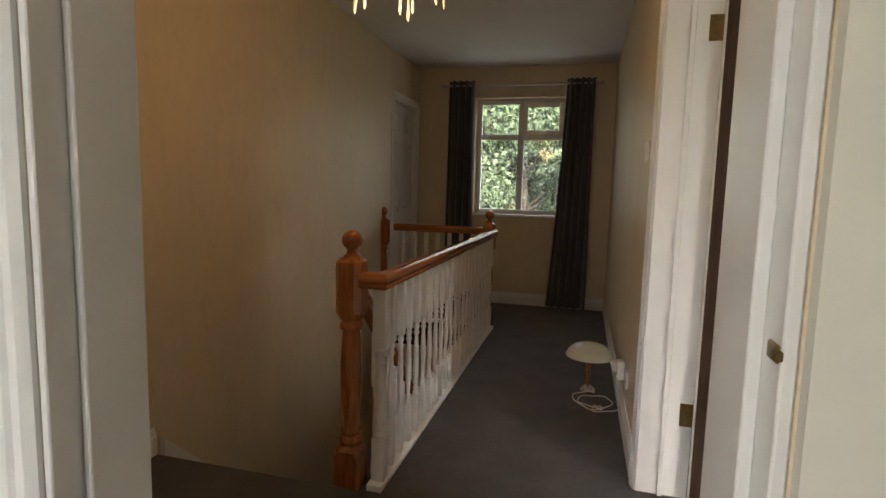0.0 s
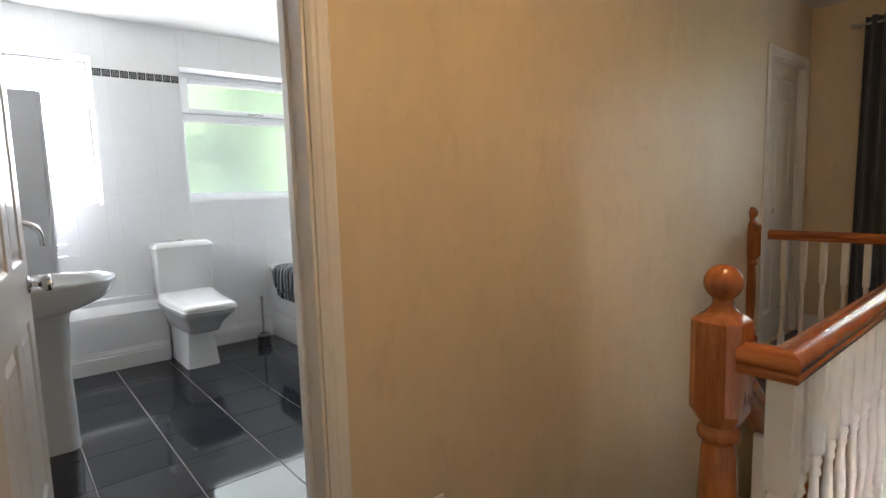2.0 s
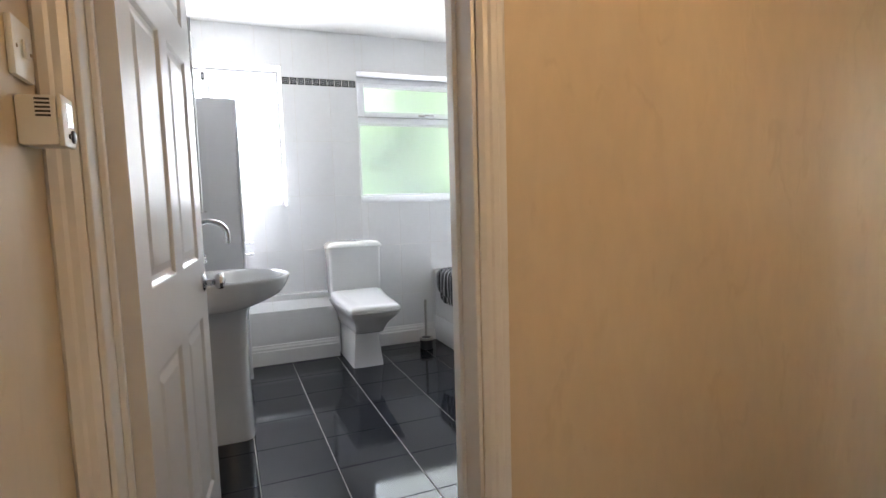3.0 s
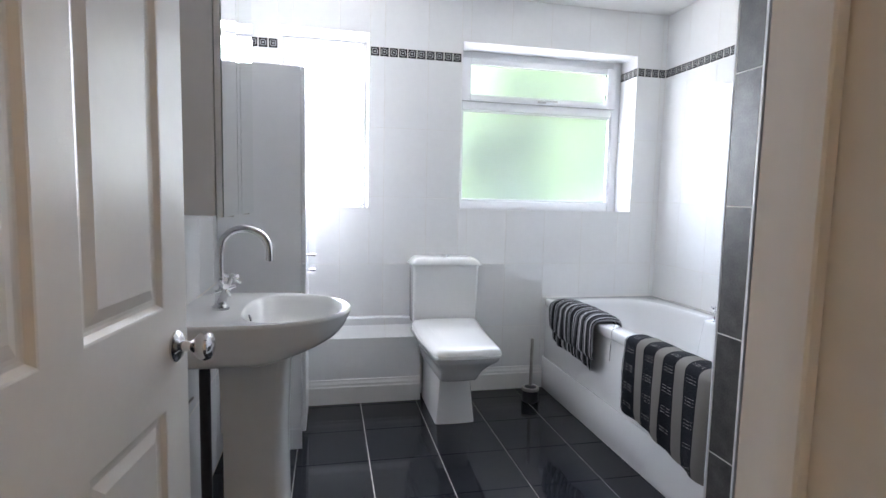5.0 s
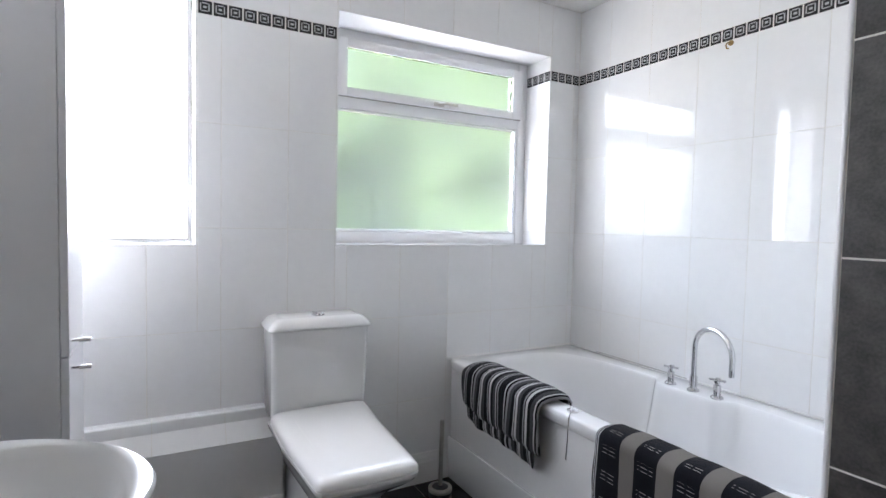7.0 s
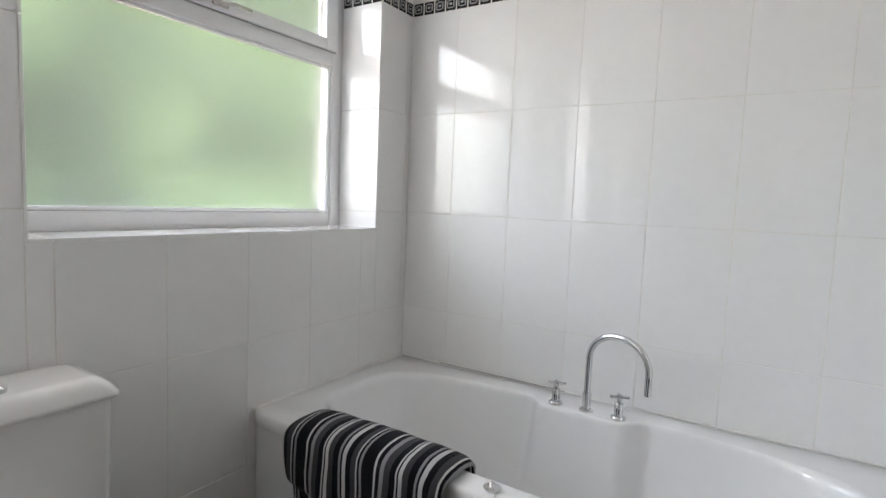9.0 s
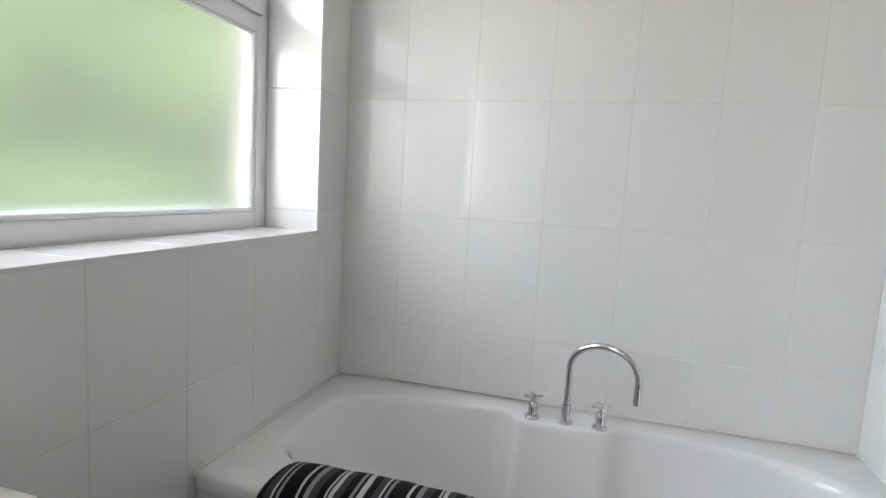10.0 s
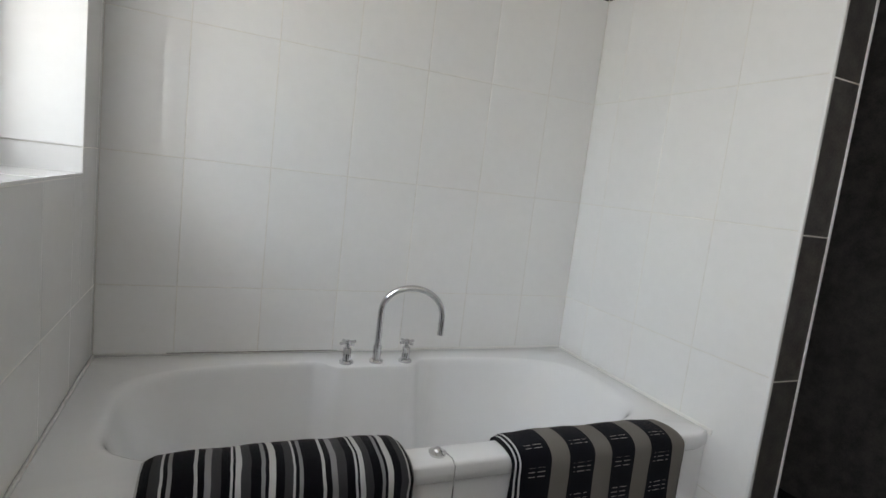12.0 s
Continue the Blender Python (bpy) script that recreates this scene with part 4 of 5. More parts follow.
hook = thing("wall_hook", "small brass hook on the tiled wall above the bath", "hook", (-3.733, YN, 1.99))
bm = lathe(bmesh.new(), [(0.011, 0), (0.011, 0.004), (0.006, 0.006)], 14, Matrix.Translation((-3.733, YN - 0.0005, 1.993)) @ pose(0, 0, 0, 90, 0, 0))
part("plate", bm, M_BRASS, hook)
part("bend", tube(bmesh.new(), [(-3.733, 2.995, 1.993), (-3.733, 2.975, 1.990), (-3.733, 2.966, 1.978), (-3.733, 2.972, 1.966), (-3.733, 2.982, 1.968)], 0.003, 8), M_BRASS, hook)

# ---- doors ----


def panel_door(name, w, h, t, material, label, rows, knob_z=None, knob=True, edge=None):
    """Panelled door leaf, hinge edge on the z axis, leaf along +x, thickness along +y."""
    root = thing(name, label, "door", kind="structure")
    st, mu = 0.105, 0.09
    cols = [(st, (w - mu) / 2), ((w + mu) / 2, w - st)]
    bm = bmesh.new()
    box(bm, 0, st, 0, t, 0, h)
    box(bm, w - st, w, 0, t, 0, h)
    zs = [0] + [v for r in rows for v in r] + [h]
    for a, b in zip(zs[0::2], zs[1::2]):
        box(bm, st, w - st, 0, t, a, b)
    for a, b in rows:
        box(bm, cols[0][1], cols[1][0], 0, t, a, b)
    part("leaf", bm, material, root, smooth=0)
    for a, b in rows:
        for x0, x1 in cols:
            bm = bmesh.new()

            def ring(inset, y):
                return [(x0 + inset, y, a + inset), (x1 - inset, y, a + inset), (x1 - inset, y, b - inset), (x0 + inset, y, b - inset)]
            seq = [(0.0, 0.0), (0.004, 0.001), (0.012, 0.009), (0.018, 0.010), (0.024, 0.010), (0.045, 0.003)]
            loft(bm, [ring(i, d) for i, d in seq], cap0=False)
            loft(bm, [ring(i, t - d) for i, d in reversed(seq)], cap1=False)
            part("panel", bm, material, root, smooth=0)
    if edge:
        part("edge_strip", mk(-0.0015, 0.0, 0.0, t, 0, h), edge, root, "white painted hinge edge", smooth=0)
    if knob:
        for s in (-1, 1):
            m = Matrix.Translation((w - 0.058, 0 if s < 0 else t, knob_z)) @ pose(0, 0, 0, 90 if s < 0 else -90, 0, 0)
            k = part("door_knob", lathe(bmesh.new(), [(0.010, 0.006), (0.010, 0.03), (0.016, 0.036), (0.026, 0.046), (0.029, 0.056), (0.026, 0.066), (0.016, 0.071), (0.004, 0.072)], 24, m), M_CHROME, root, "round chrome knob")
            part("rose", lathe(bmesh.new(), [(0.030, 0.0), (0.031, 0.004), (0.025, 0.009), (0.018, 0.010), (0.013, 0.013)], 24, m), M_CHROME, k)
    return root


ROWS6 = [(0.20, 0.785), (0.975, 1.62), (1.72, 1.90)]
d1 = panel_door("door_1", 0.82, 2.005, 0.036, M_TRIM, "white six-panel bathroom door standing open against the basin wall", ROWS6, 0.893)
d1.matrix_world = Matrix.Translation((-1.805, 0.491, 0.006)) @ pose(0, 0, 0, 0, 0, 180 - 6.8)
d2 = panel_door("door_2", 0.70, 2.0, 0.036, M_DARKDOOR, "dark brown panelled door opened into the side room", ROWS6, 0.95, edge=M_TRIM)
d2.matrix_world = Matrix.Translation((XR + 0.192, 1.914, 0.006))
d3 = panel_door("door_3", 0.655, 1.985, 0.036, M_TRIM, "closed white panelled door at the end of the landing", ROWS6, 0.95, knob=False)
d3.matrix_world = Matrix.Translation((-1.702, DOOR_F[0] + 0.013, 0.004)) @ pose(0, 0, 0, 0, 0, 90)
lock = tagged(obj("keyhole_plate", mk(-1.7018, -1.697, 4.80, 4.825, 0.935, 0.975, bevel=0.002), M_STEEL), "small metal keyhole plate on the far white door", "keyhole")


def hinge(z, name="door_hinge"):
    root = thing(name, "aged brass butt hinge on the white door lining", "hinge", (0.515, 1.951, z), group="brass hinges")
    part("leaf_plate", mk(0.474, 0.522, 1.9495, 1.9525, z - 0.045, z + 0.045), M_BRASS, root, smooth=0)
    part("knuckle", tube(bmesh.new(), [(0.530, 1.9525, z - 0.045), (0.530, 1.9525, z + 0.045)], 0.006, 10), M_BRASS, root)
    for dz in (-0.03, 0, 0.03):
        part("screw", tube(bmesh.new(), [(0.498, 1.9475, z + dz), (0.498, 1.9495, z + dz)], 0.004, 8), M_BRASS, root)


hinge(0.335)
hinge(1.76)
strike = thing("strike_plate", "aged brass strike plate in the bedroom door lining", "strike plate", (0.193, 0.28, 1.05))
bm = mk(0.2205, 0.2235, 0.263, 0.285, 1.041, 1.055, bevel=0.001, seg=1)
part("plate", bm, M_BRASS, strike)
part("lip", mk(0.2175, 0.2235, 0.257, 0.263, 1.044, 1.052, bevel=0.001, seg=1), M_BRASS, strike)

# ---- balustrade ----


def newel(at, label, foot=0.0):
    """Post with a square foot, a turned shaft, an eight-sided head and a ball; foot is how far it reaches below the floor."""
    root = thing("newel_post", label, "newel post", at, group="pine newel posts")
    x, y, z = at
    s = 0.052

    def octo(zz, w, c):
        return [(x + a, y + b, zz) for a, b in ((w, -w + c), (w, w - c), (w - c, w), (-w + c, w), (-w, w - c), (-w, -w + c), (-w + c, -w), (w - c, -w))]
    bm = loft(bmesh.new(), [octo(-foot, s, 0.008), octo(0.12, s, 0.008), octo(0.145, s, 0.022), octo(0.165, s * 0.80, 0.026)])
    part("base_block", bm, M_PINE, root, smooth=25)
    m = Matrix.Translation((x, y, 0))
    part("turned_shaft", lathe(bmesh.new(), [(0.040, 0.160), (0.044, 0.172), (0.046, 0.182), (0.040, 0.196), (0.033, 0.202), (0.038, 0.214), (0.039, 0.224), (0.033, 0.234), (0.036, 0.30), (0.041, 0.40), (0.041, 0.48),
                                             (0.036, 0.59), (0.033, 0.615), (0.034, 0.620), (0.043, 0.628), (0.045, 0.637), (0.043, 0.648), (0.036, 0.656), (0.036, 0.668)], 28, m), M_PINE, root, smooth=50)
    bm = loft(bmesh.new(), [octo(0.660, s * 0.72, 0.020), octo(0.692, s, 0.021), octo(0.880, s, 0.021), octo(0.888, s * 0.97, 0.021), octo(0.902, s * 0.72, 0.021), octo(0.905, s * 0.6, 0.018)])
    part("top_block", bm, M_PINE, root, smooth=25)
    prof = [(0.034, 0.903), (0.033, 0.908), (0.026, 0.913), (0.021, 0.920), (0.020, 0.930)]
    c, r = 0.968, 0.0385
    prof += [(r * math.cos(radians(a)), c + r * math.sin(radians(a))) for a in range(-56, 88, 9)] + [(0.003, c + r)]
    part("ball_finial", lathe(bmesh.new(), prof, 28, m), M_PINE, root, smooth=60)
    return root


XN, YNW = -0.765, 1.680
newel((XN, YNW, 0), "varnished pine newel post with ball top at the stair head", 0.30)
newel((-0.69, 4.31, 0), "varnished pine newel post with ball top at the balustrade corner")
newel((-1.659, 4.31, 0), "varnished pine half newel against the cream wall")

RAILP = [(-0.028, 0.0), (0.028, 0.0), (0.031, 0.004), (0.031, 0.014), (0.029, 0.019), (0.034, 0.026), (0.036, 0.036), (0.033, 0.047), (0.024, 0.056), (0.010, 0.060), (-0.010, 0.060), (-0.024, 0.056), (-0.033, 0.047), (-0.036, 0.036), (-0.034, 0.026), (-0.029, 0.019), (-0.031, 0.014), (-0.031, 0.004)]
XB, ZR, YR = -0.640, 0.792, 1.672
rail = thing("handrail", "varnished pine handrail mitred round the stairwell", "handrail", (XB, 2.9, ZR))
bm = bmesh.new()
loft(bm, [[(XB + a, YR - a, ZR + b) for a, b in RAILP], [(XB + a, 4.26, ZR + b) for a, b in RAILP]])
part("long_rail", bm, M_PINE_Y, rail, smooth=50)
bm = bmesh.new()
loft(bm, [[(XN + 0.045, YR - a, ZR + b) for a, b in RAILP], [(XB + a, YR - a, ZR + b) for a, b in RAILP]])
part("short_return", bm, M_PINE_X, rail, smooth=50)
bm = bmesh.new()
loft(bm, [[(x, 4.31 + a, ZR + 0.01 + b) for a, b in RAILP] for x in (-0.742, -1.548)])
part("cross_rail", bm, M_PINE_X, rail, smooth=50)
bm = bmesh.new()
loft(bm, [[(XN + a, y, z + b) for a, b in RAILP] for y, z in ((YNW + 0.045, 0.715), (YNW + 0.085, 0.71), (YNW + 0.16, 0.645), (4.2, -1.69))])
part("raking_rail", bm, M_PINE_Y, rail, smooth=50)

shoe = tagged(obj("base_rail", (lambda b: (box(b, XB - 0.04, XB + 0.022, 1.636, 4.255, 0.0, 0.026, 0.003), box(b, -1.545, -0.745, 4.28, 4.34, 0.0, 0.026, 0.003), b)[-1])(bmesh.new()), M_TRIM), "white painted base rail under the balusters", "base rail", kind="structure")


def baluster(at, top, w=0.016):
    root = thing("baluster", "white painted turned baluster", "baluster", at, group="white balusters of the stairwell")
    x, y, z = at
    m = Matrix.Translation((x, y, 0))
    part("foot", mk(x - w, x + w, y - w, y + w, z, 0.20, bevel=0.002, seg=1), M_TRIM, root)
    k = w / 0.016
    part("turned_stem", lathe(bmesh.new(), [(a * k, b) for a, b in [(0.012, 0.198), (0.016, 0.21), (0.010, 0.225), (0.014, 0.235), (0.009, 0.25), (0.012, 0.32), (0.0145, 0.38), (0.010, 0.46), (0.0085, 0.49), (0.014, 0.50), (0.010, 0.515), (0.015, 0.53), (0.010, 0.545), (0.013, 0.55)]], 12, m), M_TRIM, root, smooth=50)
    part("top_square", mk(x - w, x + w, y - w, y + w, 0.548, top, bevel=0.002, seg=1), M_TRIM, root)
    return root


XBL = XB - 0.008
b0 = baluster((XBL, 1.812, 0.026), ZR + 0.002)
for i in range(1, 22):
    copy_thing(b0, Matrix.Translation((XBL, 1.812 + 0.1125 * i, 0.026)))
b1 = baluster((XBL, 1.695, 0.026), ZR + 0.002, 0.026)
tagged(b1, "thick white painted turned half-newel at the balustrade end")
for i in range(9):                      # the balusters under the raking rail
    y = 1.94 + 0.115 * i
    c = copy_thing(b0, Matrix.Translation((XN, y, 0.026 + 0.645 - 0.9923 * (y - YNW - 0.16) - ZR)))
    tagged(c, "white painted turned baluster on the stair string", group="white balusters of the stairs")
bm = bmesh.new()
loft(bm, [[(x, y, 0.645 - 0.9923 * (y - YNW - 0.16) - ZR + 0.026 - d) for y, d in ((1.75, 0), (4.2, 0), (4.2, 0.34), (1.75, 0.34))] for x in (XN - 0.022, XN + 0.022)])
part("outer_string", bm, M_TRIM, stairs, "white painted outer string board", smooth=0)
b2 = baluster((-0.83, 4.31, 0.026), ZR + 0.012)
for i in range(1, 7):
    copy_thing(b2, Matrix.Translation((-0.83 - 0.105 * i, 4.31, 0.026)))

# ---- landing window, curtains and rail ----
win = thing("window_3", "white plastic landing window with clear glass and a small vent", "window", ((WH[0] + WH[1]) / 2, YF, WH[2]), kind="structure")
x0, x1, z0, z1 = WH
D0, D1, f, XM, ZT = YF + 0.10, YF + 0.16, 0.05, -0.586, 1.735
bm = bmesh.new()
for a in ((x0, x0 + f, z0, z1), (x1 - f, x1, z0, z1), (x0 + f, x1 - f, z0, z0 + f), (x0 + f, x1 - f, z1 - f, z1), (XM - 0.03, XM + 0.03, z0 + f, z1 - f), (x0 + f, XM - 0.03, ZT - 0.025, ZT + 0.025), (XM + 0.03, x1 - f, ZT - 0.03, ZT + 0.03)):
    box(bm, a[0] + 0.0005, a[1] - 0.0005, D0, D1, a[2] + 0.0005, a[3] - 0.0005, 0.005)
part("window_frame", bm, M_UPVC, win)
bm = bmesh.new()
for a in ((XM + 0.02, XM + 0.065, ZT + 0.02, z1 - f + 0.01), (x1 - f - 0.035, x1 - f + 0.01, ZT + 0.02, z1 - f + 0.01), (XM + 0.065, x1 - f - 0.035, ZT + 0.02, ZT + 0.065), (XM + 0.065, x1 - f - 0.035, z1 - f - 0.035, z1 - f + 0.01)):
    box(bm, a[0], a[1], D0 - 0.016, D0 - 0.0005, a[2], a[3], 0.004)
vent = part("sash", bm, M_UPVC, win)
part("catch", mk(-0.33, -0.25, D0 - 0.03, D0 - 0.017, ZT + 0.03, ZT + 0.048, bevel=0.004), M_STEEL, vent)
for a in ((x0 + f, XM - 0.03, z0 + f, ZT - 0.025), (XM + 0.03, x1 - f, z0 + f, ZT - 0.03), (x0 + f, XM - 0.03, ZT + 0.025, z1 - f), (XM + 0.03, x1 - f, ZT + 0.03, z1 - f)):
    p = part("pane", mk(a[0] - 0.004, a[1] + 0.004, D0 + 0.026, D0 + 0.030, a[2] - 0.004, a[3] + 0.004), M_CLEAR, win, "clear glass", smooth=0)
    p.visible_shadow = False
part("window_sill", mk(x0 - 0.03, x1 + 0.03, YF - 0.035, D0, z0 - 0.022, z0 + 0.004, bevel=0.006), M_UPVC, win, "white window board")


def curtain(name, xt, xb, y, zt, zb, folds, label, seed):
    rnd = random.Random(seed)
    n = folds * 10
    ph = [rnd.uniform(-0.5, 0.5) for _ in range(folds + 2)]
    rings = []
    for k in range(25):
        q = k / 24
        z = zt + (zb - zt) * q
        w = q ** 1.3
        a0, a1 = xt[0] + (xb[0] - xt[0]) * w, xt[1] + (xb[1] - xt[1]) * w
        front, back = [], []
        for i in range(n + 1):
            u = i / n
            j = min(folds, int(u * folds))
            d = (0.036 - 0.010 * q) * math.sin(2 * math.pi * u * folds + ph[j] * q) + 0.006 * math.sin(5 * z + 9 * u)
            xx = a0 + (a1 - a0) * u + 0.006 * math.sin(2 * z + 7 * u) * q
            front.append((xx, y + d, z))
            back.append((xx, y + d + 0.004, z))
        rings.append(front + back[::-1])
    bm = loft(bmesh.new(), rings)
    return tagged(obj(name, bm, M_CURTAIN, 70), label, "curtain", group="landing curtains")


curtain("curtain", (-1.31, -1.045), (-1.33, -1.03), 5.235, 2.275, 0.02, 4, "slate grey eyelet curtain gathered at the window side", 3)
curtain("curtain", (-0.135, 0.13), (-0.25, 0.135), 5.235, 2.275, 0.02, 5, "slate grey eyelet curtain flaring towards the carpet", 8)
crail = thing("curtain_rail", "thin pale metal curtain pole across the window", "curtain rail", (-0.58, 5.235, 2.23))
part("pole", tube(bmesh.new(), [(-1.38, 5.235, 2.228), (0.20, 5.235, 2.228)], 0.009, 12), M_STEEL, crail)
for x in (-1.36, 0.18):
    part("bracket", tube(bmesh.new(), [(x, 5.235, 2.228), (x, YF - 0.001, 2.228)], 0.006, 10), M_STEEL, crail)
    part("end_cap", lathe(bmesh.new(), [(0.010, -0.012), (0.016, -0.006), (0.016, 0.008), (0.008, 0.014)], 14, Matrix.Translation((x - 0.02 if x < 0 else x + 0.02, 5.235, 2.228)) @ pose(0, 0, 0, 0, 90, 0)), M_STEEL, crail)

# ---- lamp on the floor, socket, switches ----
lamp = thing("table_lamp", "mushroom table lamp with pale glass shade standing on the carpet", "lamp", (0.157, 3.02, 0))
m = Matrix.Translation((0.157, 3.02, 0))
part("base", lathe(bmesh.new(), [(0.042, 0.0), (0.045, 0.004), (0.040, 0.016), (0.024, 0.028), (0.012, 0.034)], 28, m), M_CHROME, lamp)
part("stem", lathe(bmesh.new(), [(0.010, 0.033), (0.011, 0.05), (0.017, 0.17), (0.020, 0.205), (0.014, 0.21)], 20, m), M_PINE, lamp, "tapered wooden stem")
prof = [(0.120, 0.212), (0.136, 0.210), (0.138, 0.214), (0.132, 0.232), (0.116, 0.254), (0.092, 0.272), (0.060, 0.284), (0.025, 0.290), (0.004, 0.291)]
part("shade", lathe(bmesh.new(), [(0.010, 0.206), (0.05, 0.207)] + prof, 36, m), M_SHADE, lamp, "pale greenish frosted glass dome")
cable = []
for i in range(70):
    u = i / 69
    r = 0.075 + 0.05 * math.sin(u * 5)
    a = 1.2 + u * 15.5
    cx, cy = 0.17 + 0.03 * u, 2.90 - 0.20 * u
    cable.append((min(0.30, cx + r * math.cos(a) * (1 - 0.3 * u)), cy + 0.9 * r * math.sin(a), 0.006 + 0.004 * (1 + math.sin(i))))
cable = [(0.17, 2.98, 0.012)] + cable + [(0.29, 2.72, 0.01), (0.305, 2.62, 0.06), (0.296, 2.56, 0.20), (0.293, 2.55, 0.27)]
part("cable", tube(bmesh.new(), cable, 0.0035, 7), M_CABLE, lamp, "cream flex lying in loose coils", smooth=60)
sock = thing("power_socket", "white double wall socket above the skirting", "socket", (XR, 2.55, 0.27))
part("plate", mk(XR - 0.010, XR, 2.475, 2.622, 0.225, 0.312, bevel=0.003), M_PLASTIC, sock)
for y in (2.515, 2.585):
    part("rocker", mk(XR - 0.0135, XR - 0.0100, y - 0.006, y + 0.006, 0.288, 0.303, bevel=0.001, seg=1), M_PLASTIC, sock)
    for dy, dz in ((0, 0.012), (-0.011, -0.008), (0.011, -0.008)):
        part("pin_slot", mk(XR - 0.0104, XR - 0.0099, y + dy - 0.003, y + dy + 0.003, 0.258 + dz - 0.003, 0.258 + dz + 0.003), M_DARK, sock, smooth=0)
plug2 = thing("mains_plug", "white mains plug and adaptor in the wall socket", "plug", (XR - 0.03, 2.55, 0.28))
part("adaptor", mk(XR - 0.050, XR - 0.0142, 2.522, 2.572, 0.250, 0.345, bevel=0.006), M_PLASTIC, plug2)
part("plug_body", mk(XR - 0.075, XR - 0.0505, 2.527, 2.567, 0.288, 0.335, bevel=0.006), M_PLASTIC, plug2)
part("indicator", mk(XR - 0.0515, XR - 0.0502, 2.54, 2.55, 0.27, 0.28), M_DARK, plug2, smooth=0)
sw = thing("light_switch", "white light switch on the cream wall", "switch", (XR, 2.255, 1.35))
part("plate", mk(XR - 0.009, XR, 2.212, 2.298, 1.307, 1.393, bevel=0.003), M_PLASTIC, sw)
part("rocker", mk(XR - 0.013, XR - 0.009, 2.245, 2.265, 1.335, 1.365, bevel=0.002, seg=1), M_PLASTIC, sw)

th = thing("thermostat", "white room thermostat with small display beside the doorway", "thermostat", (-1.55, YS, 1.31))
part("case", mk(-1.595, -1.532, YS, 0.442, 1.262, 1.336, bevel=0.005), M_PLASTIC, th)
part("front_cover", mk(-1.597, -1.530, 0.4424, 0.449, 1.260, 1.338, bevel=0.003), M_PLASTIC, th)
part("display", mk(-1.590, -1.556, 0.4485, 0.4497, 1.292, 1.327), M_SCREEN, th, "grey-green display", smooth=0)
part("dial", lathe(bmesh.new(), [(0.010, 0), (0.010, 0.003), (0.008, 0.004)], 16, Matrix.Translation((-1.579, 0.449, 1.279)) @ pose(0, 0, 0, -90, 0, 0)), M_DARK, th)
part("button", lathe(bmesh.new(), [(0.004, 0), (0.004, 0.002)], 10, Matrix.Translation((-1.560, 0.449, 1.278)) @ pose(0, 0, 0, -90, 0, 0)), M_DARK, th)
for i in range(5):
    part("vent_slot", mk(-1.5322, -1.5312, 0.415, 0.434, 1.304 + 0.006 * i, 1.307 + 0.006 * i), M_DARK, th, smooth=0)
fs = thing("fused_switch", "white fused switch plate above the thermostat", "switch", (-1.52, YS, 1.46))
part("plate", mk(-1.61, -1.524, YS, 0.400, 1.362, 1.448, bevel=0.003), M_PLASTIC, fs)
part("rocker", mk(-1.577, -1.557, 0.4002, 0.405, 1.392, 1.42, bevel=0.002, seg=1), M_PLASTIC, fs)
for x in (-1.598, -1.536):
    part("screw", lathe(bmesh.new(), [(0.003, 0), (0.003, 0.001)], 10, Matrix.Translation((x, 0.3999, 1.405)) @ pose(0, 0, 0, -90, 0, 0)), M_BRASS, fs)

# ---- chandelier ----
CH = Vector((-0.59, 1.62, 0))
ch = thing("chandelier", "brass chandelier with lit candle bulbs and hanging crystal drops", "chandelier", (CH.x, CH.y, ZH))
m = Matrix.Translation(CH)
part("ceiling_rose", lathe(bmesh.new(), [(0.055, ZH), (0.055, ZH - 0.012), (0.03, ZH - 0.03), (0.008, ZH - 0.036)], 28, m), M_BRASS, ch)
part("rod", tube(bmesh.new(), [CH + Vector((0, 0, ZH - 0.03)), CH + Vector((0, 0, 1.92))], 0.006, 10), M_BRASS, ch)
part("hub", lathe(bmesh.new(), [(0.008, 2.02), (0.022, 2.0), (0.03, 1.96), (0.022, 1.92), (0.03, 1.90), (0.012, 1.875)], 20, m), M_BRASS, ch)
M_BULB = bpy.data.materials.new("lit_bulb")
M_BULB.use_nodes = True
bb = M_BULB.node_tree.nodes["Principled BSDF"]
bb.inputs["Base Color"].default_value = (1, 0.85, 0.6, 1)
bb.inputs["Emission Color"].default_value = (1.0, 0.62, 0.26, 1)
bb.inputs["Emission Strength"].default_value = 0.5


def drop(parent, p, length):
    bm = tube(bmesh.new(), [p, p - Vector((0, 0, length * 0.55))], 0.0025, 6)
    lathe(bm, [(0.001, -length * 0.5), (0.004, -length * 0.62), (0.0065, -length * 0.86), (0.0045, -length * 0.96), (0.001, -length)], 10, Matrix.Translation(p))
    part("crystal_drop", bm, M_CRYSTAL, parent, "clear crystal drop")


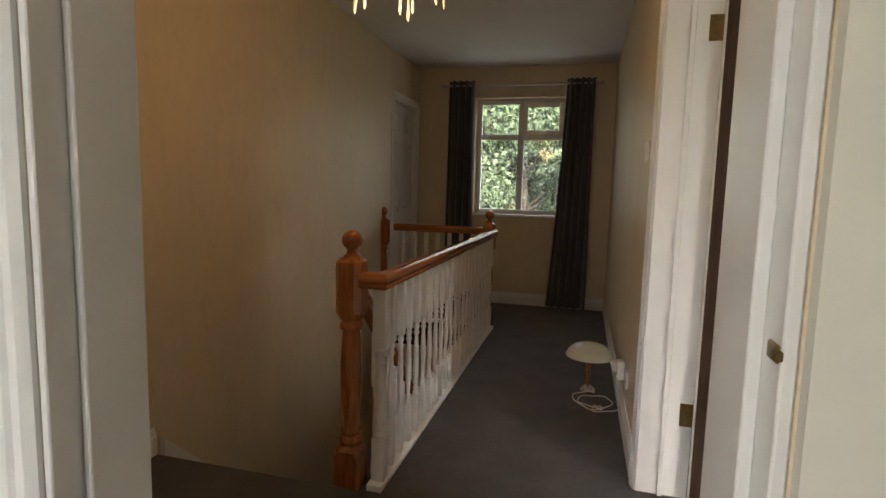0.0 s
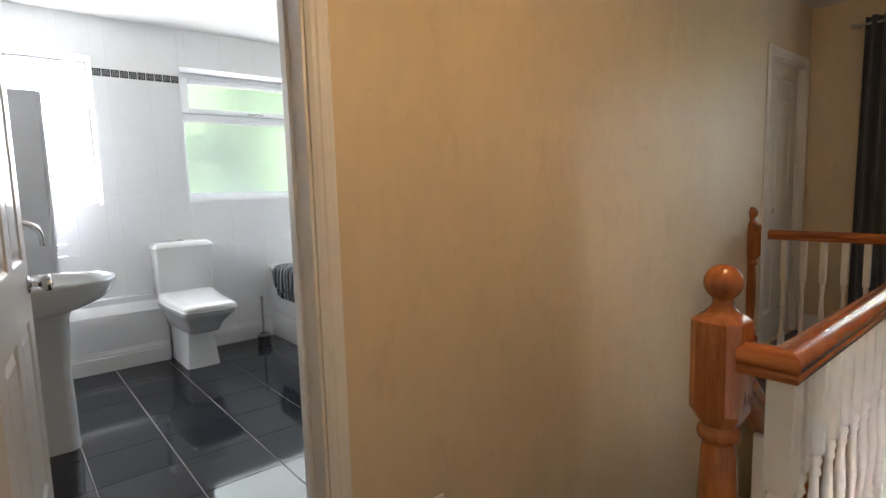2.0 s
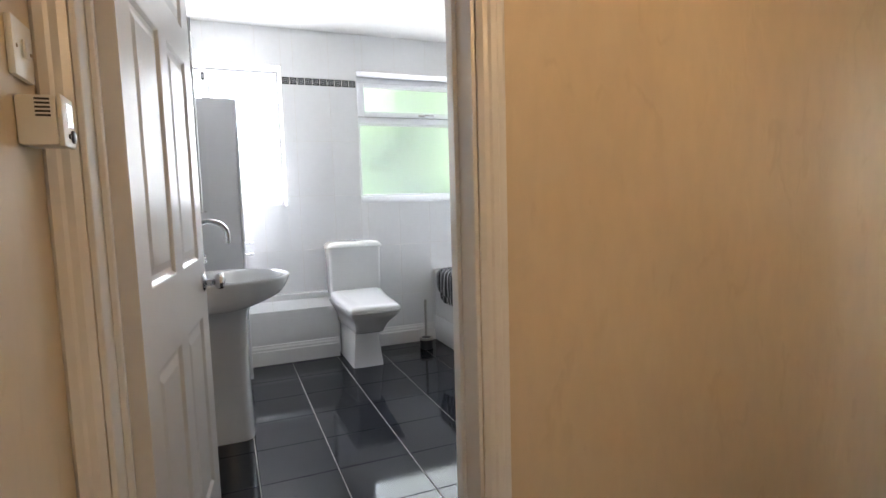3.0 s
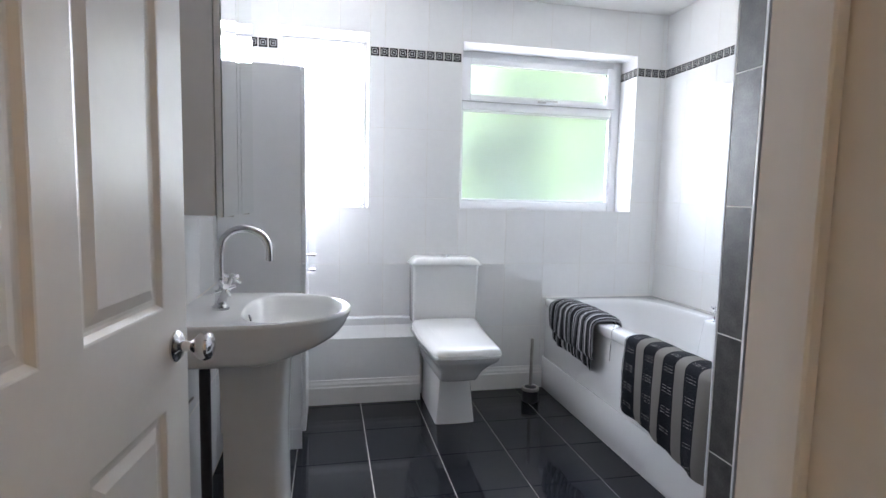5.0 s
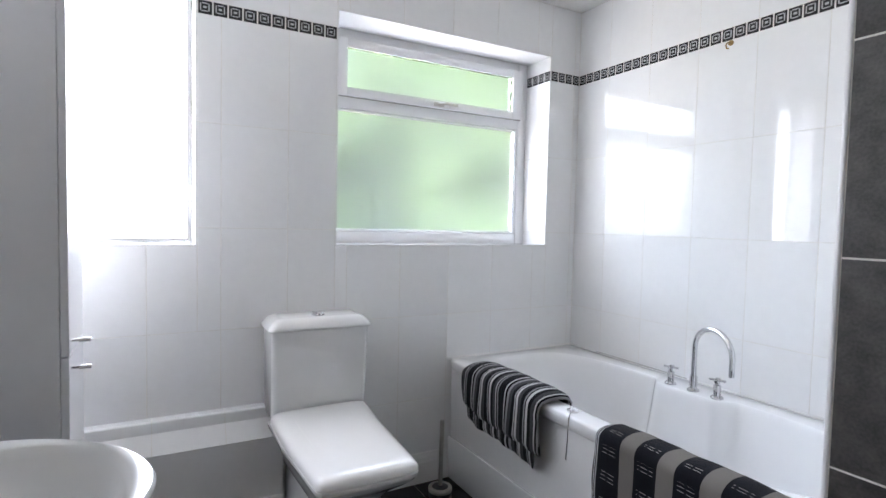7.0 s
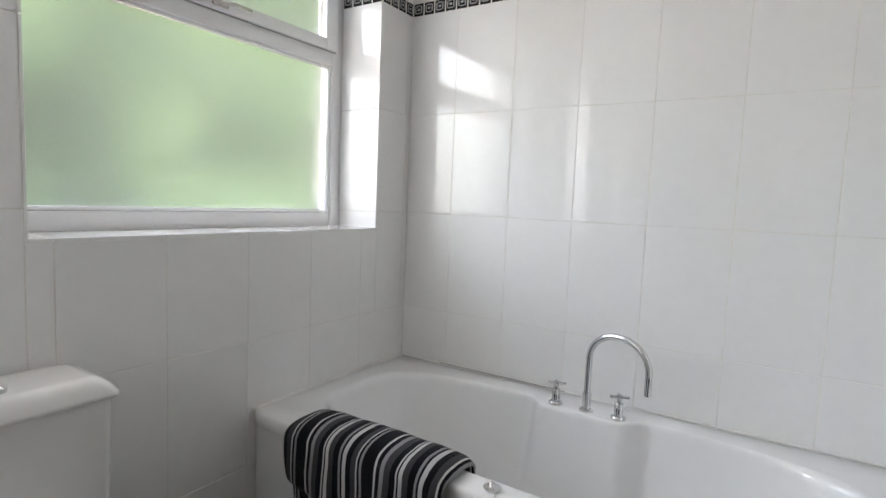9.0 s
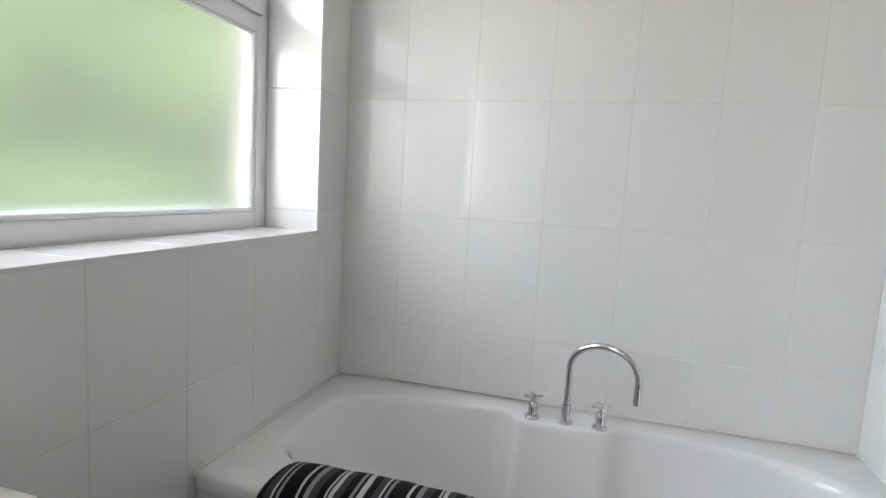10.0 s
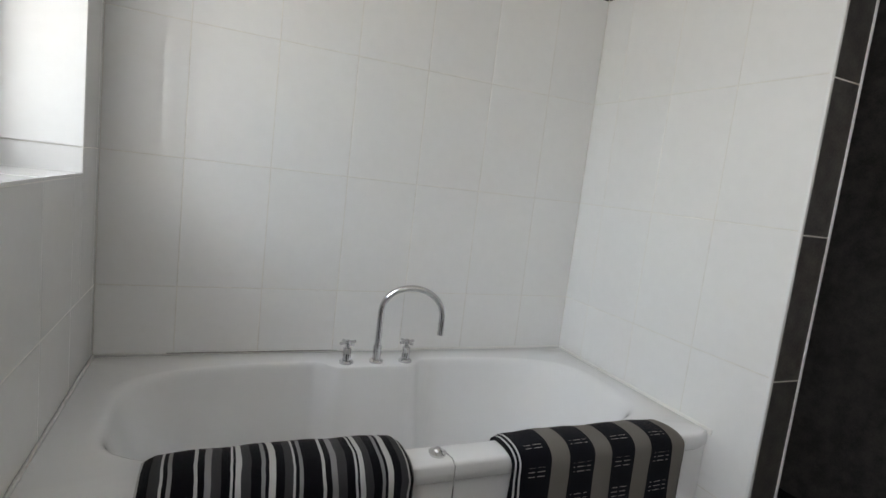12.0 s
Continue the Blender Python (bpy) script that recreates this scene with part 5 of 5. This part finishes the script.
for k in range(5):
    a = radians(20 + 72 * k)
    d = Vector((math.cos(a), math.sin(a), 0))
    arm = part("arm", tube(bmesh.new(), [CH + d * s + Vector((0, 0, z)) for s, z in ((0.02, 1.93), (0.06, 1.905), (0.10, 1.905), (0.135, 1.925), (0.15, 1.955))], 0.005, 8), M_BRASS, ch)
    q = Matrix.Translation(CH + d * 0.15)
    part("candle_cup", lathe(bmesh.new(), [(0.006, 1.95), (0.024, 1.962), (0.026, 1.968), (0.011, 1.968), (0.011, 2.01)], 16, q), M_BRASS, arm)
    part("bulb", lathe(bmesh.new(), [(0.008, 2.01), (0.015, 2.03), (0.015, 2.045), (0.008, 2.07), (0.002, 2.085)], 14, q), M_BULB, arm, "glowing candle bulb")
    for j in range(3):
        b = a + radians(-26 + 26 * j)
        e = CH + d * 0.15 + Vector((math.cos(b + 1.2 * (j - 1)), math.sin(b + 1.2 * (j - 1)), 0)) * 0.024
        drop(arm, e + Vector((0, 0, 1.972)), 0.185 if j == 1 else 0.165)
glow = new("chandelier_light", bpy.data.lights.new("chandelier_light", "POINT"))
glow.data.energy, glow.data.color, glow.data.shadow_soft_size = 0.265, (1.0, 0.63, 0.29), 0.12
glow.location = (CH.x, CH.y, 1.84)

# ---- bathroom ceiling light ----
bl = thing("ceiling_light", "lit opal glass dome light on the bathroom ceiling", "ceiling light", (-3.5, 1.80, ZB))
m = Matrix.Translation((-3.5, 1.80, ZB))
part("base_ring", lathe(bmesh.new(), [(0.12, 0.0), (0.125, -0.008), (0.12, -0.02), (0.10, -0.022)], 32, m), M_CHROME, bl)
part("dome", lathe(bmesh.new(), [(0.105, -0.0225), (0.115, -0.035), (0.11, -0.06), (0.085, -0.085), (0.045, -0.1), (0.004, -0.105)], 32, m), M_GLOBE, bl, "glowing opal glass")

# ---- outside ----
bm = bmesh.new()
vs = [bm.verts.new(p) for p in ((-300, -300, -2.95), (300, -300, -2.95), (300, 300, -2.95), (-300, 300, -2.95))]
bm.faces.new(vs)
tagged(obj("ground", bm, M_GRASS, 0), "mown lawn round the house", "lawn", kind="structure")


def tree(at, height, radius, label, seed, leaves=9000, leaf=0.10, low=0.22):
    rnd, rng = random.Random(seed), np.random.default_rng(seed)
    root = thing("tree", label, "tree", at, group="garden trees")
    base = Vector(at)
    bm = bmesh.new()
    tube(bm, [base, base + Vector((0.1, 0, height * 0.3)), base + Vector((-0.05, 0.1, height * 0.6)), base + Vector((0.05, 0, height * 0.92))], [0.19, 0.14, 0.09, 0.03], 10)
    centres = []
    for i in range(34):
        h = height * rnd.uniform(low, 0.95)
        a = rnd.uniform(0, 6.283)
        reach = radius * (1 - abs(h / height - 0.5) * 1.0) * rnd.uniform(0.45, 1.0)
        p0 = base + Vector((0, 0, h * 0.82))
        p1 = base + Vector((math.cos(a) * reach, math.sin(a) * reach, h + rnd.uniform(-0.1, 0.4)))
        tube(bm, [p0, (p0 + p1) / 2 + Vector((0, 0, 0.15)), p1], [0.05, 0.03, 0.01], 6)
        centres += [p1, (p0 + p1 * 2) / 3]
    part("trunk", bm, M_BARK, root)
    cs = np.array([tuple(c) for c in centres])
    pick = rng.integers(0, len(cs), leaves)
    pos = cs[pick] + rng.normal(0, 0.33, (leaves, 3)) * np.array([1, 1, 0.75])
    u = rng.normal(0, 1, (leaves, 3))
    u /= np.linalg.norm(u, axis=1)[:, None]
    v = np.cross(u, rng.normal(0, 1, (leaves, 3)))
    v /= np.linalg.norm(v, axis=1)[:, None]
    s = leaf * rng.uniform(0.6, 1.3, (leaves, 1))
    quad = np.stack([pos - u * s, pos + v * s * 0.5, pos + u * s, pos - v * s * 0.5], 1).reshape(-1, 3)
    me = bpy.data.meshes.new("crown")
    me.from_pydata(quad.tolist(), [], np.arange(leaves * 4).reshape(-1, 4).tolist())
    me.materials.append(M_LEAF)
    ob = new("crown", me)
    ob.parent = root
    ob.matrix_parent_inverse = root.matrix_world.inverted()
    return root


for i, (x, y, h, r) in enumerate(((-4.6, 12.5, 8.2, 2.9), (-1.4, 13.5, 7.6, 2.8), (1.8, 12.2, 8.0, 2.8), (-2.6, 17.0, 9.5, 3.4), (4.6, 16.0, 9.5, 3.2), (-0.4, 18.5, 10.5, 3.8), (2.6, 20.0, 11.0, 4.0), (-6.5, 20.5, 11.0, 4.0))):
    tree((x, y, -2.95), h, r, "broad garden tree in full green leaf", 11 + i, leaves=72000, leaf=0.062)
for i, (x, y, h, r) in enumerate(((-10.0, 4.3, 8.0, 2.2), (-11.5, 5.2, 8.8, 2.6), (-10.0, 6.0, 8.4, 2.5), (-9.6, 7.8, 8.8, 2.5), (-9.8, 10.4, 8.6, 2.7), (-8.6, 12.6, 8.6, 2.7), (-12.0, 7.0, 9.0, 2.9), (-6.8, 11.6, 8.2, 2.5))):
    tree((x, y, -2.95), h, r, "leafy tree behind the bathroom window", 31 + i, leaves=22000, leaf=0.18, low=0.10)
# added trees that block the bright sky in the tap wall's window reflection
for i, (x, y, h, r) in enumerate(((-12.5, -1.6, 5.9, 2.0), (-13.0, -5.4, 6.4, 2.4), (-15.5, -9.5, 6.8, 2.8))):
    tree((x, y, -2.95), h, r, "low leafy tree added to dim the sky that the tap wall reflects", 61 + i, leaves=16000, leaf=0.17, low=0.10)
tree((-10.2, 1.9, -2.95), 4.7, 1.5, "rounded low bush at the garden edge", 77, leaves=7000, leaf=0.13, low=0.12)
# boards added, tall and pale, to give window 2 a beige strip at its foot
fence = thing("garden_fence", "tall pale board fence added for the beige strip low in window 2", "fence", (-8.2, 6, -2.95))
for i in range(40):
    part("board", mk(-8.22, -8.19, -6 + 0.42 * i, -6 + 0.42 * i + 0.405, -2.95, 0.42), M_FENCE, fence, smooth=0)
pole = thing("white_post", "slender white post standing in the garden", "post", (0.6, 10.0, -2.95))
part("shaft", tube(bmesh.new(), [(0.62, 10.0, -2.95), (0.62, 10.0, 1.9)], 0.04, 12), M_UPVC, pole)

# ---- tiles ----
PIECES = {}


def tile_mesh(w, h, material, name="tile"):
    key = (round(w, 3), round(h, 3), material.name)
    if key not in PIECES:
        e = 0.0008
        v = [(0, 0, -0.007), (w, 0, -0.007), (w, h, -0.007), (0, h, -0.007), (0, 0, -e), (w, 0, -e), (w, h, -e), (0, h, -e), (e, e, 0), (w - e, e, 0), (w - e, h - e, 0), (e, h - e, 0)]
        f = [(0, 1, 5, 4), (1, 2, 6, 5), (2, 3, 7, 6), (3, 0, 4, 7), (4, 5, 9, 8), (5, 6, 10, 9), (6, 7, 11, 10), (7, 4, 8, 11), (8, 9, 10, 11)]
        me = bpy.data.meshes.new(name)
        me.from_pydata(v, [], f)
        me.materials.append(material)
        PIECES[key] = me
    return PIECES[key]


def cut(rects, hole):
    out = []
    a, b, c, d = hole
    for x0, x1, y0, y1 in rects:
        if a >= x1 or b <= x0 or c >= y1 or d <= y0:
            out.append((x0, x1, y0, y1))
            continue
        if a > x0:
            out.append((x0, a, y0, y1))
        if b < x1:
            out.append((b, x1, y0, y1))
        xa, xb = max(a, x0), min(b, x1)
        if c > y0:
            out.append((xa, xb, y0, c))
        if d < y1:
            out.append((xa, xb, d, y1))
    return out


def lay(parent, origin, u, v, us, vs_, holes, material, joint=0.0025, name="tile"):
    """Tiles on the plane through origin, between the joint lines us along u and vs_ along v, round the holes (u0, u1, v0, v1)."""
    u, v = Vector(u), Vector(v)
    n = u.cross(v)
    rot = Matrix((u, v, n)).transposed().to_4x4()
    inv = parent.matrix_world.inverted()
    for x0, x1 in zip(us, us[1:]):
        for y0, y1 in zip(vs_, vs_[1:]):
            rects = [(x0, x1, y0, y1)]
            for h in holes:
                rects = cut(rects, h)
            for a, b, c, d in rects:
                if b - a < 0.012 or d - c < 0.012:
                    continue
                ob = new(name, tile_mesh(b - a - joint, d - c - joint, material, name))
                ob.parent = parent
                ob.matrix_parent_inverse = inv
                ob.matrix_basis = Matrix.Translation(Vector(origin) + u * (a + joint / 2) + v * (c + joint / 2)) @ rot


def lines(a, b, step, through_):
    """Joint lines from a to b, a step apart, one of them at through_."""
    out, k = [a], math.ceil((a - through_) / step + 0.12)
    while through_ + k * step < b - 0.03:
        out.append(through_ + k * step)
        k += 1
    return out + [b]


Z_LOW = [0.0, 0.405, 0.805, 1.204, 1.604, 2.006]
Z_TOP = [2.056, ZB]
yl = lines(YS, YN, 0.254, 2.205)
for zz in (Z_LOW, Z_TOP):
    lay(wall_west, (XW, 0, 0), (0, 1, 0), (0, 0, 1), yl, zz, [W1, W2], M_TILE)
xl = lines(XW, XP, 0.252, -4.381)
for zz in (Z_LOW, Z_TOP):
    lay(wall_north_bath, (0, YN, 0), (1, 0, 0), (0, 0, 1), xl, zz, [], M_TILE)
    lay(partition, (XP, 0, 0), (0, -1, 0), (0, 0, 1), [-y for y in lines(2.08, YN, 0.254, 2.345)][::-1], zz, [], M_TILE)
    lay(wall_south, (0, YS, 0), (-1, 0, 0), (0, 0, 1), [-x for x in lines(XW, XE, 0.252, -4.381)][::-1], zz, [], M_TILE)
Z_ALL = [0.0, 0.405, 0.795, 1.194, 1.595, 1.996, ZB]
lay(partition, (0, 2.08, 0), (1, 0, 0), (0, 0, 1), [XP + 0.010, -2.785], Z_ALL, [], M_BLACK, 0.004)
lay(partition, (-2.775, 0, 0), (0, 1, 0), (0, 0, 1), lines(2.09, YN, 0.254, 2.345), Z_ALL, [], M_BLACK, 0.004)
lay(wall_north_bath, (0, YN, 0), (1, 0, 0), (0, 0, 1), lines(-2.768, XE, 0.252, -2.52), Z_ALL, [], M_BLACK, 0.004)
for x in (XP - 0.0005, -2.785):
    bm = mk(x, x + 0.0105, 2.0785, 2.0895, 0.0, ZB - 0.001, bevel=0.003)
    part("corner_trim", bm, M_UPVC, partition, "white plastic corner bead")
# window reveals
for w in (W1, W2):
    ya, yb, za, zb = w
    for o, u, v, us, vs_ in (((0, yb - 0.0, 0), (1, 0, 0), (0, 0, 1), [XG, XW + 0.001], [za, 1.204, 1.604, 2.006, 2.056, zb]),
                             ((0, ya + 0.0, 0), (-1, 0, 0), (0, 0, 1), [-XW - 0.001, -XG], [za, 1.204, 1.604, 2.006, 2.056, zb]),
                             ((0, 0, za), (1, 0, 0), (0, 1, 0), [XG, XW + 0.001], [y for y in lines(ya, yb, 0.254, 2.205)]),
                             ((0, 0, zb), (1, 0, 0), (0, -1, 0), [XG, XW + 0.001], [-yb, -ya])):
        n = Vector(u).cross(Vector(v)) * 0.007
        lay(wall_west, Vector(o) + n, u, v, us, vs_, [], M_TILE, name="reveal_tile")

# border strip of small patterned tiles
M_BORDER = mat("black_border_tile", (0.02, 0.02, 0.021), 0.25, var=0.3, scale=60, rand=0.2)
M_INLAY = mat("pale_border_inlay", (0.42, 0.42, 0.42), 0.3, var=0.2, scale=60)
INLAY = None


def inlay_mesh(p):
    """Pale square-and-cross figure laid into one border tile, with a pale bar at its side."""
    bm = bmesh.new()
    c, h = p / 2, 0.025
    for x0, x1, y0, y1 in ((c - 0.0165, c - 0.0125, h - 0.014, h + 0.014), (c + 0.0125, c + 0.0165, h - 0.014, h + 0.014), (c - 0.011, c + 0.011, h + 0.0125, h + 0.016), (c - 0.011, c + 0.011, h - 0.016, h - 0.0125),
                           (c - 0.006, c + 0.006, h - 0.004, h + 0.004)):
        box(bm, x0, x1, y0, y1, 0.0001, 0.0008)
    me = bpy.data.meshes.new("inlay")
    bm.to_mesh(me)
    bm.free()
    me.materials.append(M_INLAY)
    return me


def border(parent, origin, u, u0, u1, pitch=0.0515):
    global INLAY
    u = Vector(u)
    v = Vector((0, 0, 1))
    rot = Matrix((u, v, u.cross(v))).transposed().to_4x4()
    inv = parent.matrix_world.inverted()
    k = max(1, round((u1 - u0) / pitch))
    p = (u1 - u0) / k
    INLAY = INLAY or inlay_mesh(0.0515)
    for i in range(k):
        at = Vector(origin) + u * (u0 + i * p) + v * 2.0065
        t = new("border_tile", tile_mesh(round(p, 3) - 0.006, 0.049, M_BORDER, "border_tile"))
        t.parent, t.matrix_parent_inverse = parent, inv
        t.matrix_basis = Matrix.Translation(at + u * 0.003) @ rot
        q = new("inlay", INLAY)
        q.parent = t
        q.matrix_basis = Matrix.Translation((-0.003, 0, 0))


border(wall_west, (XW, 0, 0), (0, 1, 0), YS, W1[0])
border(wall_west, (XW, 0, 0), (0, 1, 0), W1[1], W2[0])
border(wall_west, (XW, 0, 0), (0, 1, 0), W2[1], YN)
border(wall_north_bath, (0, YN, 0), (1, 0, 0), XW, XP)
border(partition, (XP, 0, 0), (0, -1, 0), -YN, -2.09)
border(wall_west, (0, W2[1] - 0.0072, 0), (1, 0, 0), XG + 0.002, XW)
border(wall_south, (0, YS, 0), (-1, 0, 0), -XE, -XW)

# floor tiles
lay(floor_bath, (0, 0, 0), (1, 0, 0), (0, 1, 0), lines(XW, -1.72, 0.331, -4.125), lines(YS, YN, 0.327, 1.385), [], M_FLOORTILE, 0.005)
